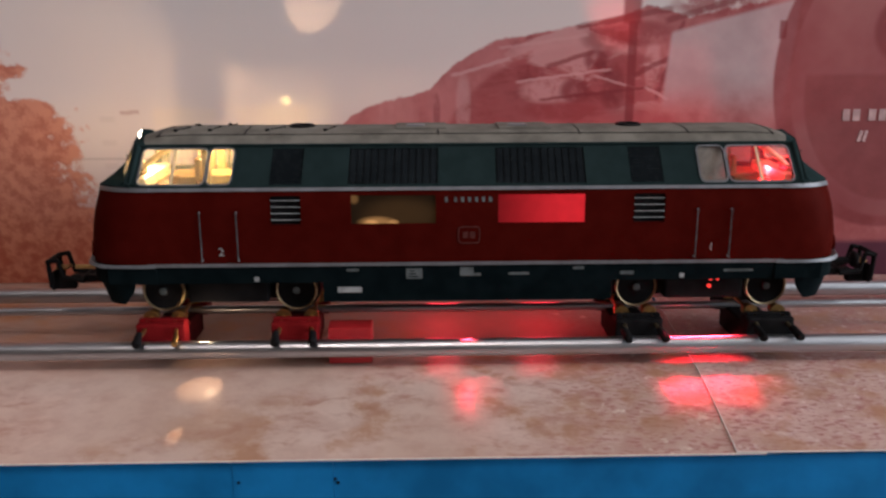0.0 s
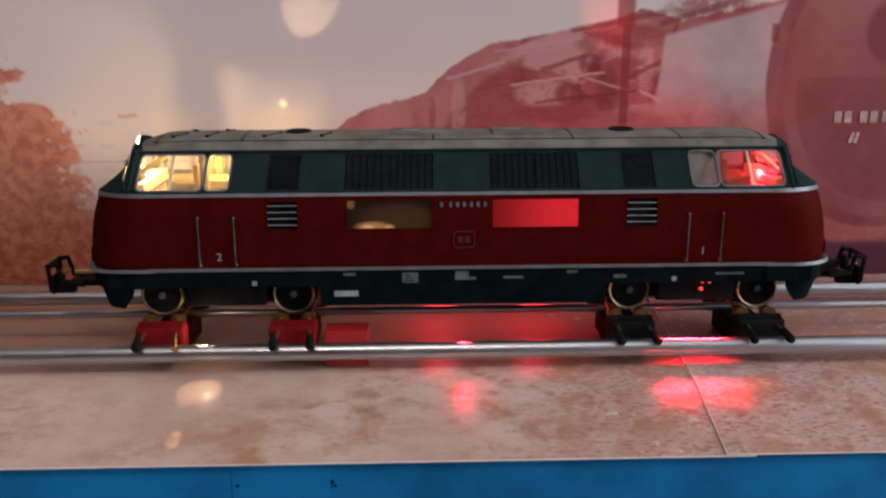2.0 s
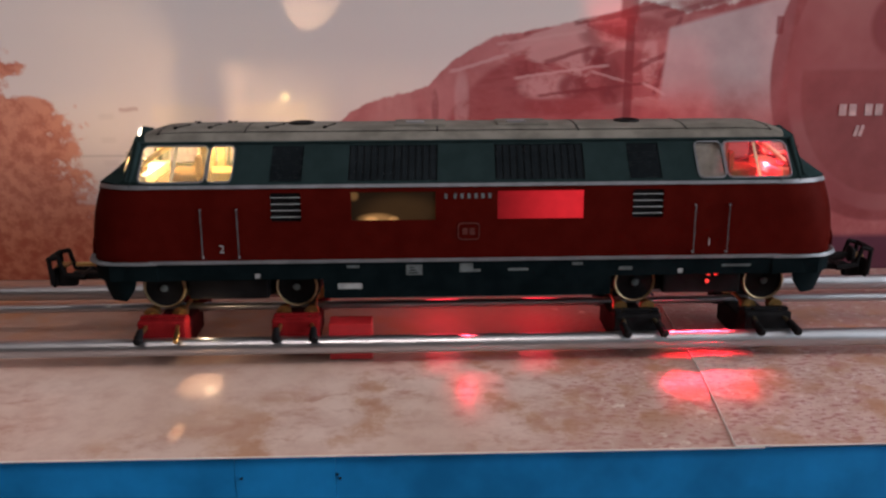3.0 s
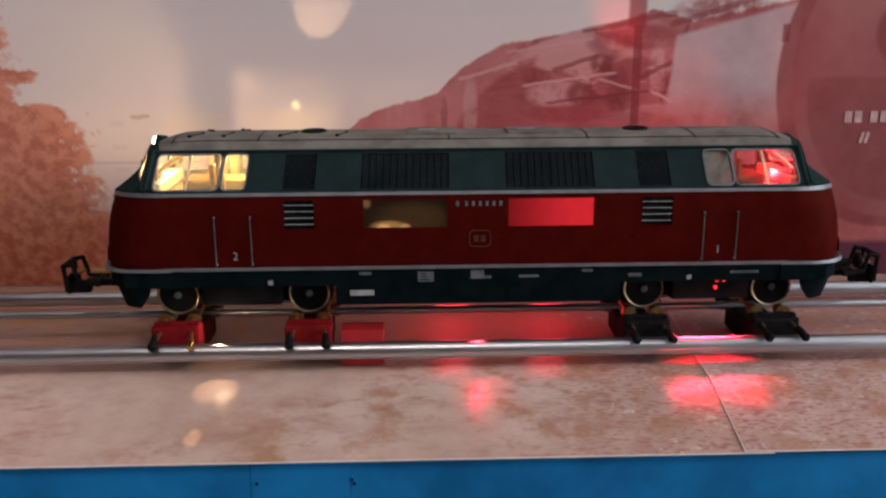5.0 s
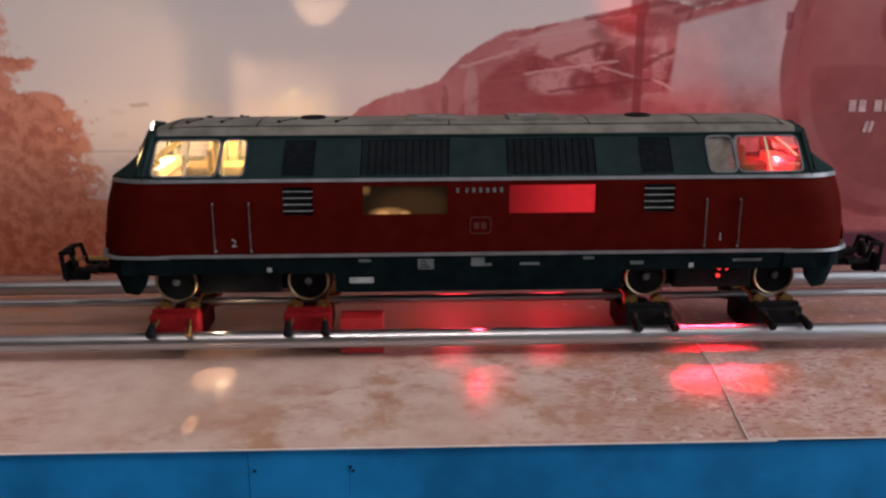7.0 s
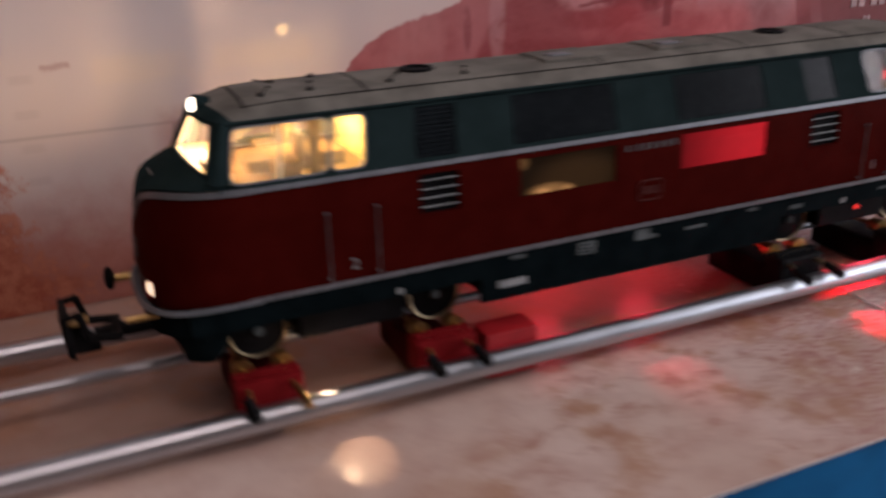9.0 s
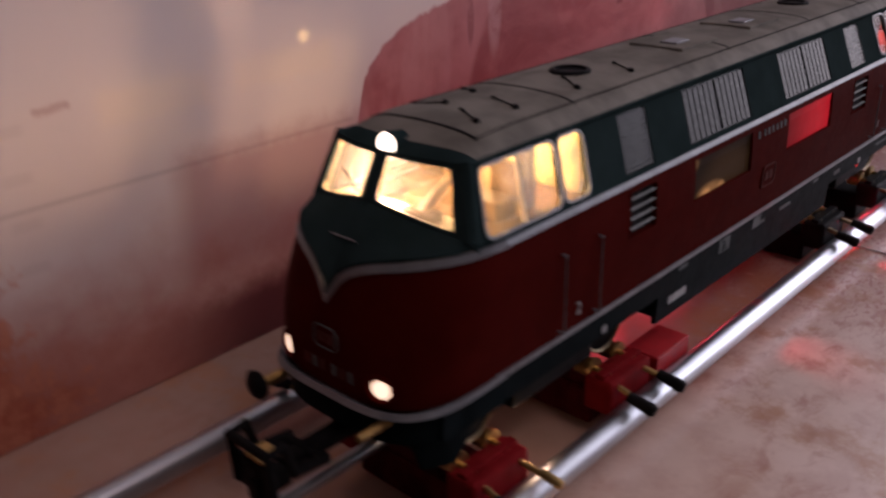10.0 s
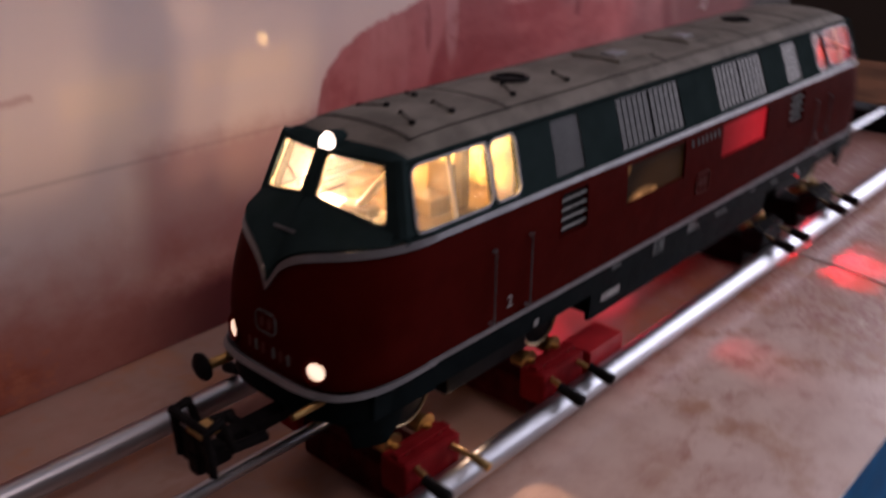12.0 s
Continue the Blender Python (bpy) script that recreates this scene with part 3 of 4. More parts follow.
def rails():
    for y, r, z, label in ((NEAR_Y, 2.45, RAIL_Z, "bright steel rod rail of the roller stand"), (FAR_Y, 2.45, RAIL_Z, "bright steel rod rail beside the poster"), (MID_Y, 1.2, RAIL_Z + 3.0, "thin steel centre rod between the rails")):
        t = thing("rail_rod", label, "rail", "rods of the roller stand")
        part("rod", rod(bmesh.new(), (-262, y, z), (212, y, z), r, seg=40), STEEL, t, smooth=True)
        for x in (-262, 212):
            part("end_cap", rod(bmesh.new(), (x - 1, y, z), (x + 1, y, z), r + 0.5, seg=24), BLACK, t)
    for x, out in ((-239, -1), (203, 1)):
        t = thing("end_bracket", "black plastic cross bracket holding the rods", "bracket", "brackets of the roller stand")
        part("cross_bar", boxed(*sorted((x, x + out * 5)), -22, 38, 0.9, 8.6, bevel=0.6), BLACK, t)
        part("top_plate", boxed(*sorted((x + out * 5.2, x + out * 19)), -24, 38, 5.2, 7.6, bevel=0.5), SLAT, t, "worn grey top plate")
        for y in (NEAR_Y, MID_Y, FAR_Y):
            part("saddle", boxed(*sorted((x + out * 3, x + out * 13)), y - 4.2, y + 4.2, 6.0, 9.6, bevel=0.6), BLACK, t)
        part("tongue", boxed(*sorted((x + out * 6, x + out * 88)), -3.0, 4.0, 7.7, 9.6, bevel=0.4), SLAT, t, "flat grey metal tongue reaching outwards")


rails()
WHEELS = (-84.4, -47.6, 47.6, 84.4)
WHEEL_Z, WHEEL_R = 20.0, 5.8


def roller_block(x, red):
    """Block that hangs on the rods; two brass axles carry the rollers under a wheelset."""
    colour = "red" if red else "black"
    t = thing("roller_block", f"{colour} plastic roller block with brass axles under a wheelset", "roller block", "roller blocks under the wheels")
    body = RED_PLASTIC if red else BLACK
    for y in (-13.6, 13.6):
        part("bearing_block", boxed(x - 6.6, x + 6.6, y - 2.9, y + 2.9, 5.6, 12.4, bevel=0.7), body, t)
        part("top_rib", boxed(x - 6.2, x + 6.2, y - 0.9, y + 0.9, 12.2, 13.2, bevel=0.2), body, t)
    part("tray", boxed(x - 5.0, x + 5.0, -11.2, 11.2, 1.0, 8.4, bevel=0.6), SHADED_RED if red else BLACK, t, "dark tray between the bearing blocks")
    for dx in (-3.9, 3.9):
        for y in (-9.3, 9.3):
            bm = lathe(bmesh.new(), ((0.6, -1.8), (2.1, -1.8), (2.2, -1.4), (1.75, -1.0), (1.75, 1.6), (0.6, 1.6)), (x + dx, y, 12.4), (0, 1, 0), 24)
            part("roller", bm, BRASS, t, "small turned brass roller", smooth=True)
        part("axle", rod(bmesh.new(), (x + dx, -14.5, 12.4), (x + dx, 14.5, 12.4), 0.6, seg=12), BRASS, t, smooth=True)
        for s in (-1, 1):
            a, b = (x + dx, 13.0 * s, 11.6), (x + dx + 1.6 * (1 if dx > 0 else -0.4), -23.0 if s < 0 else 34.0, 9.4)
            bare = red and dx > 0 and x < -60
            arm = part("support_arm", rod(bmesh.new(), a, b, 0.55, seg=12), BRASS if red else TYRE, t, smooth=True)
            if bare:
                tip = lathe(bmesh.new(), ((0.3, -3.0), (0.75, -3.0), (0.85, -0.2), (0.75, 0.8), (0.2, 1.0)), b, (0.1, s, -0.25), 16)
            else:
                tip = lathe(bmesh.new(), ((0.4, -4.2), (0.95, -4.2), (1.15, -1.0), (1.25, 0.6), (0.9, 1.2), (0.2, 1.3)), b, (0.1, s, -0.25), 16)
            part("arm_tip", tip, BRASS if bare else BLACK, arm, smooth=True)


for k, wx in enumerate(WHEELS):
    roller_block(wx, k < 2)

block = thing("spacer_block", "plain red plastic block standing behind the front rod", "block")
part("body", boxed(-38.6, -26.6, -16.6, -9.5, 0.45, 10.8, bevel=0.3), BRIGHT_RED, block)


# ---- the locomotive ----
loco = thing("diesel_locomotive", "red and dark grey model diesel locomotive with lit cabs", "model locomotive")


def width(z):
    """Half width of the red body at a height."""
    return 16.3 + 1.0 * math.sin(math.pi * min(1, max(0, (z - 26) / 30))) - 0.0009 * max(0, z - 44) ** 3


def nose_x(z):
    """How far the nose reaches at a height."""
    return 103.3 - 0.0125 * max(0, z - 35) ** 2


def blunt(z):
    """How square the nose is in plan: squarer at its foot than at the V line."""
    return 3.5 - 1.25 * min(1, max(0, (z - 33) / 17))


def outline(a, z, grow=0.0):
    """Plan of the nose: a from -1 to 1 runs round it from one side to the other."""
    t, n = a * math.pi / 2, 2 / blunt(z)
    w, far = width(z) + grow, nose_x(z) + grow
    y = w * math.copysign(abs(math.sin(t)) ** n, t)
    return 84.0 + (far - 84.0) * abs(math.cos(t)) ** n, y


def waist(y):
    """Top edge of the red on the nose: a V that dips to the middle."""
    return 42.6 + 6.9 * (1 - math.exp(-abs(y) / 4.6)) * (0.94 + 0.0035 * abs(y))


ENDS = (-1, 1)
SIDES = (-1, 1)


def side_red(s):
    return lambda u, v: (-s * u, s * width(v), v)


def side_dark(s):
    """Upper side leaning inwards; u is x in millimetres at its foot, v runs 0 to 1."""
    return lambda u, v: (-s * u * (1 - 0.026 * v), s * (16.5 - 3.9 * v), 50.0 + 11.0 * v)


# panel windows and louvre vents in the red sides
PANELS = ((-31.3, -8.8), (7.8, 31.0))
VENTS = ((-52.6, -44.6), (44.2, 52.5))
CABS = ((-87.4, -70.3), (-69.4, -63.2), (62.4, 69.5), (70.3, 87.4))
GRILLES = ((-53.0, -44.4, True), (-32.2, -8.2, False), (7.2, 31.4, False), (43.4, 52.2, True))


def flip(pair, s):
    """A stretch in x as u of a side: the far side runs the other way."""
    return (pair[0], pair[1]) if s < 0 else (-pair[1], -pair[0])


for s in SIDES:
    red = side_red(s)
    holes = [(*flip(p, s), 40.3, 48.0) for p in PANELS] + [(*flip(p, s), 40.2, 48.0) for p in VENTS]
    part("side_wall", patch(bmesh.new(), red, span(-84, 84, 28), span(29.3, 49.2, 8), holes, 0.9), RED_PAINT, loco, "deep red side wall", True)
    for p, m, name in zip(PANELS, (PANE_WARM, PANE_RED), ("amber frosted window lit from behind", "frosted window glowing red")):
        u0, u1 = flip(p, s)
        part("panel_window", filled(bmesh.new(), red, u0 - 0.2, u1 + 0.2, 40.1, 48.2, -0.55, 0.3, 4, 2), m, loco, name)
        part("panel_backing", filled(bmesh.new(), red, u0 - 0.6, u1 + 0.6, 39.6, 48.7, -1.0, 0.4, 4, 2), BLACK, loco)
    for p in VENTS:
        u0, u1 = flip(p, s)
        vent = part("louvre_vent", filled(bmesh.new(), red, u0 - 0.3, u1 + 0.3, 40.0, 48.2, -0.9, 0.4, 2, 2), BLACK, loco, "black louvre vent with silver slats")
        part("vent_frame", loop_frame(bmesh.new(), red, u0, u1, 40.2, 48.0, 0.5, 0.5, (0.35, 0.35), 0.12), RED_PAINT, vent)
        for k in range(4):
            z = 41.4 + k * 1.75
            part("slat", filled(bmesh.new(), red, u0 + 0.1, u1 - 0.1, z, z + 0.17, -0.1, 0.5, 1, 1), GREY_MARK, vent)
    # dark upper side with cab windows and grilles
    dark = side_dark(s)
    holes = [(*flip(p, s), 0.10, 0.90) for p in CABS] + [(*flip(g[:2], s), 0.08, 0.90) for g in GRILLES]
    part("upper_side", patch(bmesh.new(), dark, span(-89.7, 89.7, 28), span(0, 1, 6), holes, 0.7), TEAL_PAINT, loco, "dark teal grey upper side", True)
    for p in CABS:
        u0, u1 = flip(p, s)
        win = part("cab_window", filled(bmesh.new(), dark, u0 - 0.3, u1 + 0.3, 0.08, 0.92, -0.35, 0.1, 2, 2), GLASS, loco, "clear cab side window")
        win.visible_shadow = False
        part("window_frame", loop_frame(bmesh.new(), dark, u0, u1, 0.10, 0.90, 1.3, 0.12, (0.38, 0.035), 0.22), SILVER, win, "thin silver window frame")
        if u1 - u0 > 12:
            mid = (u0 + u1) / 2
            part("mullion", filled(bmesh.new(), dark, mid - 0.35, mid + 0.35, 0.10, 0.90, -0.1, 0.4), CREAM, win)
    for x0, x1, level in GRILLES:
        u0, u1 = flip((x0, x1), s)
        g = part("louvre_grille", filled(bmesh.new(), dark, u0 - 0.3, u1 + 0.3, 0.06, 0.92, -0.42, 0.3, 2, 2), DARK_PANE, loco, "dark glossy louvre grille")
        if level:
            for k in range(11):
                v = 0.10 + k * 0.0725
                part("slat", filled(bmesh.new(), dark, u0 + 0.2, u1 - 0.2, v, v + 0.045, -0.12, 0.25, 1, 1), DARK_PANE, g)
        else:
            for half in (0, 1):
                a = u0 + half * (u1 - u0) / 2
                for k in range(6):
                    u = a + 0.5 + k * ((u1 - u0) / 2 - 0.6) / 6
                    part("slat", filled(bmesh.new(), dark, u, u + 1.45, 0.10, 0.88, -0.12, 0.25, 1, 1), DARK_PANE, g)
    # silver lines along waist and foot
    part("waist_line", filled(bmesh.new(), lambda u, v, s=s: (-s * u, s * (width(49.2) - 0.4 * (v - 49.2)), v), -86, 86, 49.2, 50.05, 0.35, 0.8, 12, 2), SILVER, loco, "raised silver waist line", True)
    part("foot_line", filled(bmesh.new(), red, -86, 86, 28.6, 29.5, 0.3, 0.9, 12, 1), SILVER, loco, "silver line along the foot of the red")
    # skirt with cut-outs over the bogies
    low = lambda u, v, s=s: (-s * u, s * (16.4 - 0.05 * (28.6 - v)), v)  # noqa: E731
    part("skirt", patch(bmesh.new(), low, span(-97, 97, 24), span(18.2, 28.7, 4), ((-97, -39.5, 18.2, 23.8), (39.5, 97, 18.2, 23.8)), 0.9), SKIRT_PAINT, loco, "blue black lower skirt")
    # handrails beside the doors
    for x in (-71.2, -61.6, 61.2, 70.4):
        rail = part("handrail", rod(bmesh.new(), (x, s * 17.9, 30.4), (x, s * 17.9, 43.9), 0.14, seg=8), DULL_MARK, loco, "thin wire door handrail", True)
        for z in (30.6, 43.7):
            part("rail_foot", rod(bmesh.new(), (x, s * 16.6, z), (x, s * 18.0, z), 0.25, seg=8), SILVER, rail)
    for x0, x1 in ((-69.8, -63.0), (62.8, 69.2)):
        a, b = flip((x0, x1), s)
        part("door_leaf", loop_frame(bmesh.new(), red, a, b, 30.0, 48.2, 0.5, 0.5, (0.12, 0.12), 0.06), RED_PAINT, loco, "red cab door outline")

for e in ENDS:
    def nose(a, z_v, e=e):
        """Nose shell; z_v from 0 at the foot to 1 at the V line."""
        y = outline(a, 38)[1]
        z = 29.3 + (waist(y) - 29.3) * z_v
        x, y = outline(a, z)
        return e * x, e * y, z
    n_bm = patch(bmesh.new(), nose, span(-1, 1, 36), span(0, 1, 8), thick=0.9)
    part("nose", n_bm, RED_PAINT, loco, "rounded deep red nose", True)

    def ridge(a, v, e=e):
        y = outline(a, 38)[1]
        z = waist(y) - 0.1 + 1.1 * v
        x, y = outline(a, z, 0.35)
        return e * x, e * y, z
    part("v_line", patch(bmesh.new(), ridge, span(-1, 1, 40), (0, 0.45, 0.55, 1), thick=0.8), SILVER, loco, "raised silver V line on the nose", True)

    def foot(a, v, e=e):
        x, y = outline(a, 28.6, 0.4 + (1.2 - 0.5 * v) * (1 - abs(a) ** 3))
        return e * x, e * y, 28.4 + 0.5 * (1 - abs(a)) + 0.85 * v
    part("nose_foot_line", patch(bmesh.new(), foot, span(-1, 1, 36), (0, 0.6, 1), thick=3.0), SILVER, loco, "silver foot line round the nose", True)

    def apron(a, v, e=e):
        x, y = outline(a, 27, 0.3)
        side = min(1, max(0, (abs(a) - 0.40) / 0.06)) * min(1, max(0, (0.84 - abs(a)) / 0.12))
        depth = 23.0 - 5.2 * side ** 0.6
        return e * (x - 2.6 * (1 - v) ** 1.5), e * y * (1 - 0.05 * (1 - v)), depth + (28.5 - depth) * v
    part("apron", patch(bmesh.new(), apron, [k * 0.02 for k in range(-42, 43)], span(0, 1, 4), thick=0.9), SKIRT_PAINT, loco, "blue black front apron", True)

    def skirt_end(a, v, e=e):
        x, y = outline(a, 27, 0.2)
        return e * x, e * y, 23.8 + 4.8 * v
    part("end_skirt", patch(bmesh.new(), skirt_end, span(-1, 1, 24), (0, 1), thick=0.9), SKIRT_PAINT, loco, "blue black skirt under the nose", True)

    # windscreen half by half, and the hood below it
    C0, C1, A0, A1 = Vector((-93.8, 0, 54.6)), Vector((-90.2, 0, 61.2)), Vector((-90.0, 15.9, 51.1)), Vector((-87.4, 12.5, 61.1))

    for h in SIDES:
        def screen(u, v, e=e, h=h):
            p = C0.lerp(A0, u).lerp(C1.lerp(A1, u), v)
            p.x -= 0.7 * math.sin(math.pi * u) * (1 - 0.3 * v)
            return Vector((-e * p.x, h * p.y, p.z))
        k = -e * h
        shell = (lambda u, v, f=screen: f(u, v)) if k > 0 else (lambda u, v, f=screen: f(1 - u, v))
        hole = (0.09, 0.86, 0.10, 0.92) if k > 0 else (0.14, 0.91, 0.10, 0.92)
        part("screen_frame", patch(bmesh.new(), shell, span(0, 1, 10), span(0, 1, 4), (hole,), 0.7), TEAL_PAINT, loco, "dark windscreen surround", True)
        pane = part("windscreen", filled(bmesh.new(), shell, hole[0] - 0.02, hole[1] + 0.02, 0.08, 0.94, -0.35, 0.1, 6, 2), GLASS, loco, "clear windscreen pane")
        pane.visible_shadow = False
        part("window_frame", loop_frame(bmesh.new(), shell, *hole, 0.09, 0.13, (0.035, 0.045), 0.2), CREAM, pane, "thin pale windscreen frame")

        def hood(u, v, e=e, h=h):
            base = C0.lerp(A0, u)
            base.x -= 0.7 * math.sin(math.pi * u)
            a = math.asin(min(1, u ** (blunt(38) / 2))) / (math.pi / 2)
            y0 = outline(a, 38)[1]
            x, y = outline(a, waist(y0) + 0.9, -0.1)
            end = Vector((-x, y, waist(y0) + 0.9))
            ctrl = Vector((base.x * 0.5 + end.x * 0.5, base.y * 0.4 + end.y * 0.6, base.z * 0.68 + end.z * 0.32))
            p = base * (1 - v) ** 2 + ctrl * 2 * v * (1 - v) + end * v * v
            return Vector((-e * p.x, h * p.y, p.z))
        f2 = (lambda u, v, f=hood: f(u, 1 - v)) if k > 0 else (lambda u, v, f=hood: f(1 - u, 1 - v))
        part("hood", patch(bmesh.new(), f2, span(0, 1, 14), span(0, 1, 8), thick=0.7), TEAL_PAINT, loco, "dark curved hood under the windscreen", True)
        part("corner_pillar", rod(bmesh.new(), (-e * -89.5, h * 15.6, 50.4), (-e * -87.0, h * 12.4, 61.2), 0.85, seg=12), TEAL_PAINT, loco, smooth=True)
        # wiper and grab bar on the hood
        part("wiper", rod(bmesh.new(), (e * 93.6, h * 2.2, 55.6), (e * 92.2, h * 6.6, 57.8), 0.13, seg=6), BLACK, loco)
        # lamp in the nose corner
        y = 9.8
        lamp_a = math.asin((y / width(32.4)) ** (blunt(32.4) / 2)) / (math.pi / 2)
        lx = outline(lamp_a, 32.4)[0]
        way = (e * 1.0, h * 0.30, 0.08)
        ring = part("headlight_ring", lathe(bmesh.new(), ((2.25, -1.6), (2.25, 0.35), (1.95, 0.5), (1.7, 0.2), (1.7, -1.6)), (e * (lx - 0.1), h * y, 32.4), way, 28, True), RED_PAINT, loco, smooth=True)
        part("lens", lathe(bmesh.new(), ((1.65, -0.8), (1.65, -0.1), (1.2, 0.2), (0.5, 0.35)), (e * (lx - 0.1), h * y, 32.4), way, 24), LAMP_WHITE if e < 0 else LAMP_RED, ring, "glowing warm white lens" if e < 0 else "dim red tail lens", smooth=True)
    # middle lamp over the windscreen, grab bar and crest on the nose
    top = part("top_lamp_housing", lathe(bmesh.new(), ((1.85, -2.4), (1.85, 0.2), (1.65, 0.4)), (e * 89.2, 0, 61.9 if e < 0 else 60.9), (e, 0, 0.12), 28), TEAL_PAINT, loco, smooth=True)
    part("top_lens", lathe(bmesh.new(), ((1.65, 0.2), (1.6, 0.6), (1.3, 1.0), (0.75, 1.25), (0.2, 1.3)), (e * 89.2, 0, 61.9 if e < 0 else 60.9), (e, 0, 0.12), 28), LAMP_TOP if e < 0 else DARK_PANE, top, smooth=True)
    part("centre_post", rod(bmesh.new(), (e * 93.9, 0, 54.6), (e * 90.3, 0, 61.2), 0.95, seg=12), TEAL_PAINT, loco, smooth=True)
    part("grab_bar", rod(bmesh.new(), (e * 98.7, -2.4, 51.0), (e * 98.7, 2.4, 51.0), 0.14, seg=8), SILVER, loco, smooth=True)

    def front(y, z, e=e):
        """A place on the nose, seen from its front."""
        a = math.copysign(math.asin(min(1, abs(y) / width(z)) ** (blunt(z) / 2)) / (math.pi / 2), y)
        return e * outline(a, z)[0], e * y, z
    crest = part("crest_plate", filled(bmesh.new(), front, -2.3, 2.3, 35.6, 38.9, 0.12, 0.3, 4, 2), RED_PAINT, loco, "faded relief plate on the nose")
    part("crest_rim", loop_frame(bmesh.new(), front, -2.2, 2.2, 35.7, 38.8, 0.8, 0.8, (0.22, 0.22), 0.25), DULL_MARK, crest)
    for y in (-0.9, 0.9):
        part("crest_bar", filled(bmesh.new(), front, y - 0.5, y + 0.5, 36.5, 38.0, 0.2, 0.2, 1, 1), FADED_MARK, crest)
    for k in range(6):
        y = -4.6 + k * 1.7 + (0.8 if k > 2 else 0)
        part("number_bar", filled(bmesh.new(), front, y - 0.32, y + 0.32, 31.6, 33.4, 0.12, 0.2, 1, 1), DULL_MARK if k % 2 else FADED_MARK, loco)


# roof: crowned sheet, falling at its ends
def roof_at(a, b):
    y = 12.9 * b
    far = 90.2 - 2.6 * b * b
    x = a * far
    fall = max(0.0, (abs(x) - 78) / (far - 78))
    crown = (2.35 * (1 - abs(b) ** 7) + 0.95 * (1 - b * b)) * (1 - 0.88 * fall ** 2.2)
    return x, y, 60.9 + crown


ROOF_B = [-1, -0.985, -0.96, -0.93, -0.89, -0.84, -0.78, -0.7, -0.6, -0.45, -0.3, -0.15, 0, 0.15, 0.3, 0.45, 0.6, 0.7, 0.78, 0.84, 0.89, 0.93, 0.96, 0.985, 1]
part("roof", patch(bmesh.new(), roof_at, span(-0.972, 0.972, 60), ROOF_B, thick=0.6), ROOF_PAINT, loco, "dusty grey brown crowned roof", True)
for e in ENDS:
    part("brow", patch(bmesh.new(), roof_at, [e * 0.972, e * 0.99, e], ROOF_B, thick=0.6), TEAL_PAINT, loco, "dark brow over the windscreen", True)
for s in SIDES:
    part("roof_gutter", rod(bmesh.new(), (-86.6, s * 12.9, 60.9), (86.6, s * 12.9, 60.9), 0.35, seg=12), TEAL_PAINT, loco, "thin dark gutter rail", True)

    def crease(a, b, s=s):
        p = roof_at(a / 88.6, s * (0.775 + 0.0001 * b))
        return p[0], s * (10.0 + 0.22 * b), p[2] + 0.05
    part("roof_crease", patch(bmesh.new(), crease, span(-83, 83, 20), (0, 1), thick=0.15), BLACK, loco, "dark groove along the roof shoulder")
for x in (-82.5, -59.5, -8.0, 30.0, 59.5, 82.5):
    def weld(a, b, x=x):
        p = roof_at((x + a) / (90.2 - 2.6 * b * b), b)
        return p[0], p[1], p[2] + 0.08
    part("roof_joint", patch(bmesh.new(), weld, (-0.22, 0.22), span(-0.80, 0.80, 16), thick=0.2), BLACK, loco, smooth=True)


def on_roof(x, y):
    b = y / 12.9
    return roof_at(x / (90.2 - 2.6 * b * b), b)[2]


EYES = ((-76.4, 7.6, -74.4, 3.0), (-65.0, 7.8, -66.2, 4.6), (-76.0, -1.8, -78.6, -6.8), (-67.8, -1.0, -69.4, -6.6), (-50.2, -1.4, -54.0, -6.8), (-36.2, -2.2, -38.4, -7.0))
for x0, y0, x1, y1 in EYES:
    za, zb = on_roof(x0, y0), on_roof(x1, y1)
    bm = rod(bmesh.new(), (x0, y0, za + 0.2), (x1, y1, zb + 0.2), 0.12, seg=8)
    lathe(bm, ((0.2, -0.3), (0.38, -0.2), (0.38, 0.3), (0.2, 0.42)), (x0, y0, za), (0, 0, 1), 10)
    lathe(bm, ((0.2, -0.3), (0.55, -0.2), (0.55, 0.4), (0.3, 0.6)), (x1, y1, zb), (0, 0, 1), 12)
    part("lifting_eye", bm, BLACK, loco, smooth=True)
for x in (-45.5, 45.5):
    z = on_roof(x, 0)
    part("exhaust_ring", lathe(bmesh.new(), ((3.6, -0.3), (3.6, 0.3), (3.3, 0.5), (2.7, 0.5), (2.6, 0.05)), (x, 0.6, z), (0, 0, 1), 32), BLACK, loco, "round dark exhaust opening on the roof", True)
for x0, x1, y0, y1 in ((-16.5, -11.5, -3.2, 2.2), (11.5, 16.5, -3.2, 2.2)):
    z = on_roof((x0 + x1) / 2, 2)
    hatch = part("roof_hatch", boxed(x0 - 3, x1 + 6, y0 - 3, y1 + 3, z - 0.5, z + 0.35, bevel=0.2), ROOF_PAINT, loco, "raised grey roof hatch")
    part("bright_plate", boxed(x0, x1, y0, y1 - 2, z + 0.3, z + 0.65, bevel=0.1), SILVER, hatch, "worn bright metal plate")

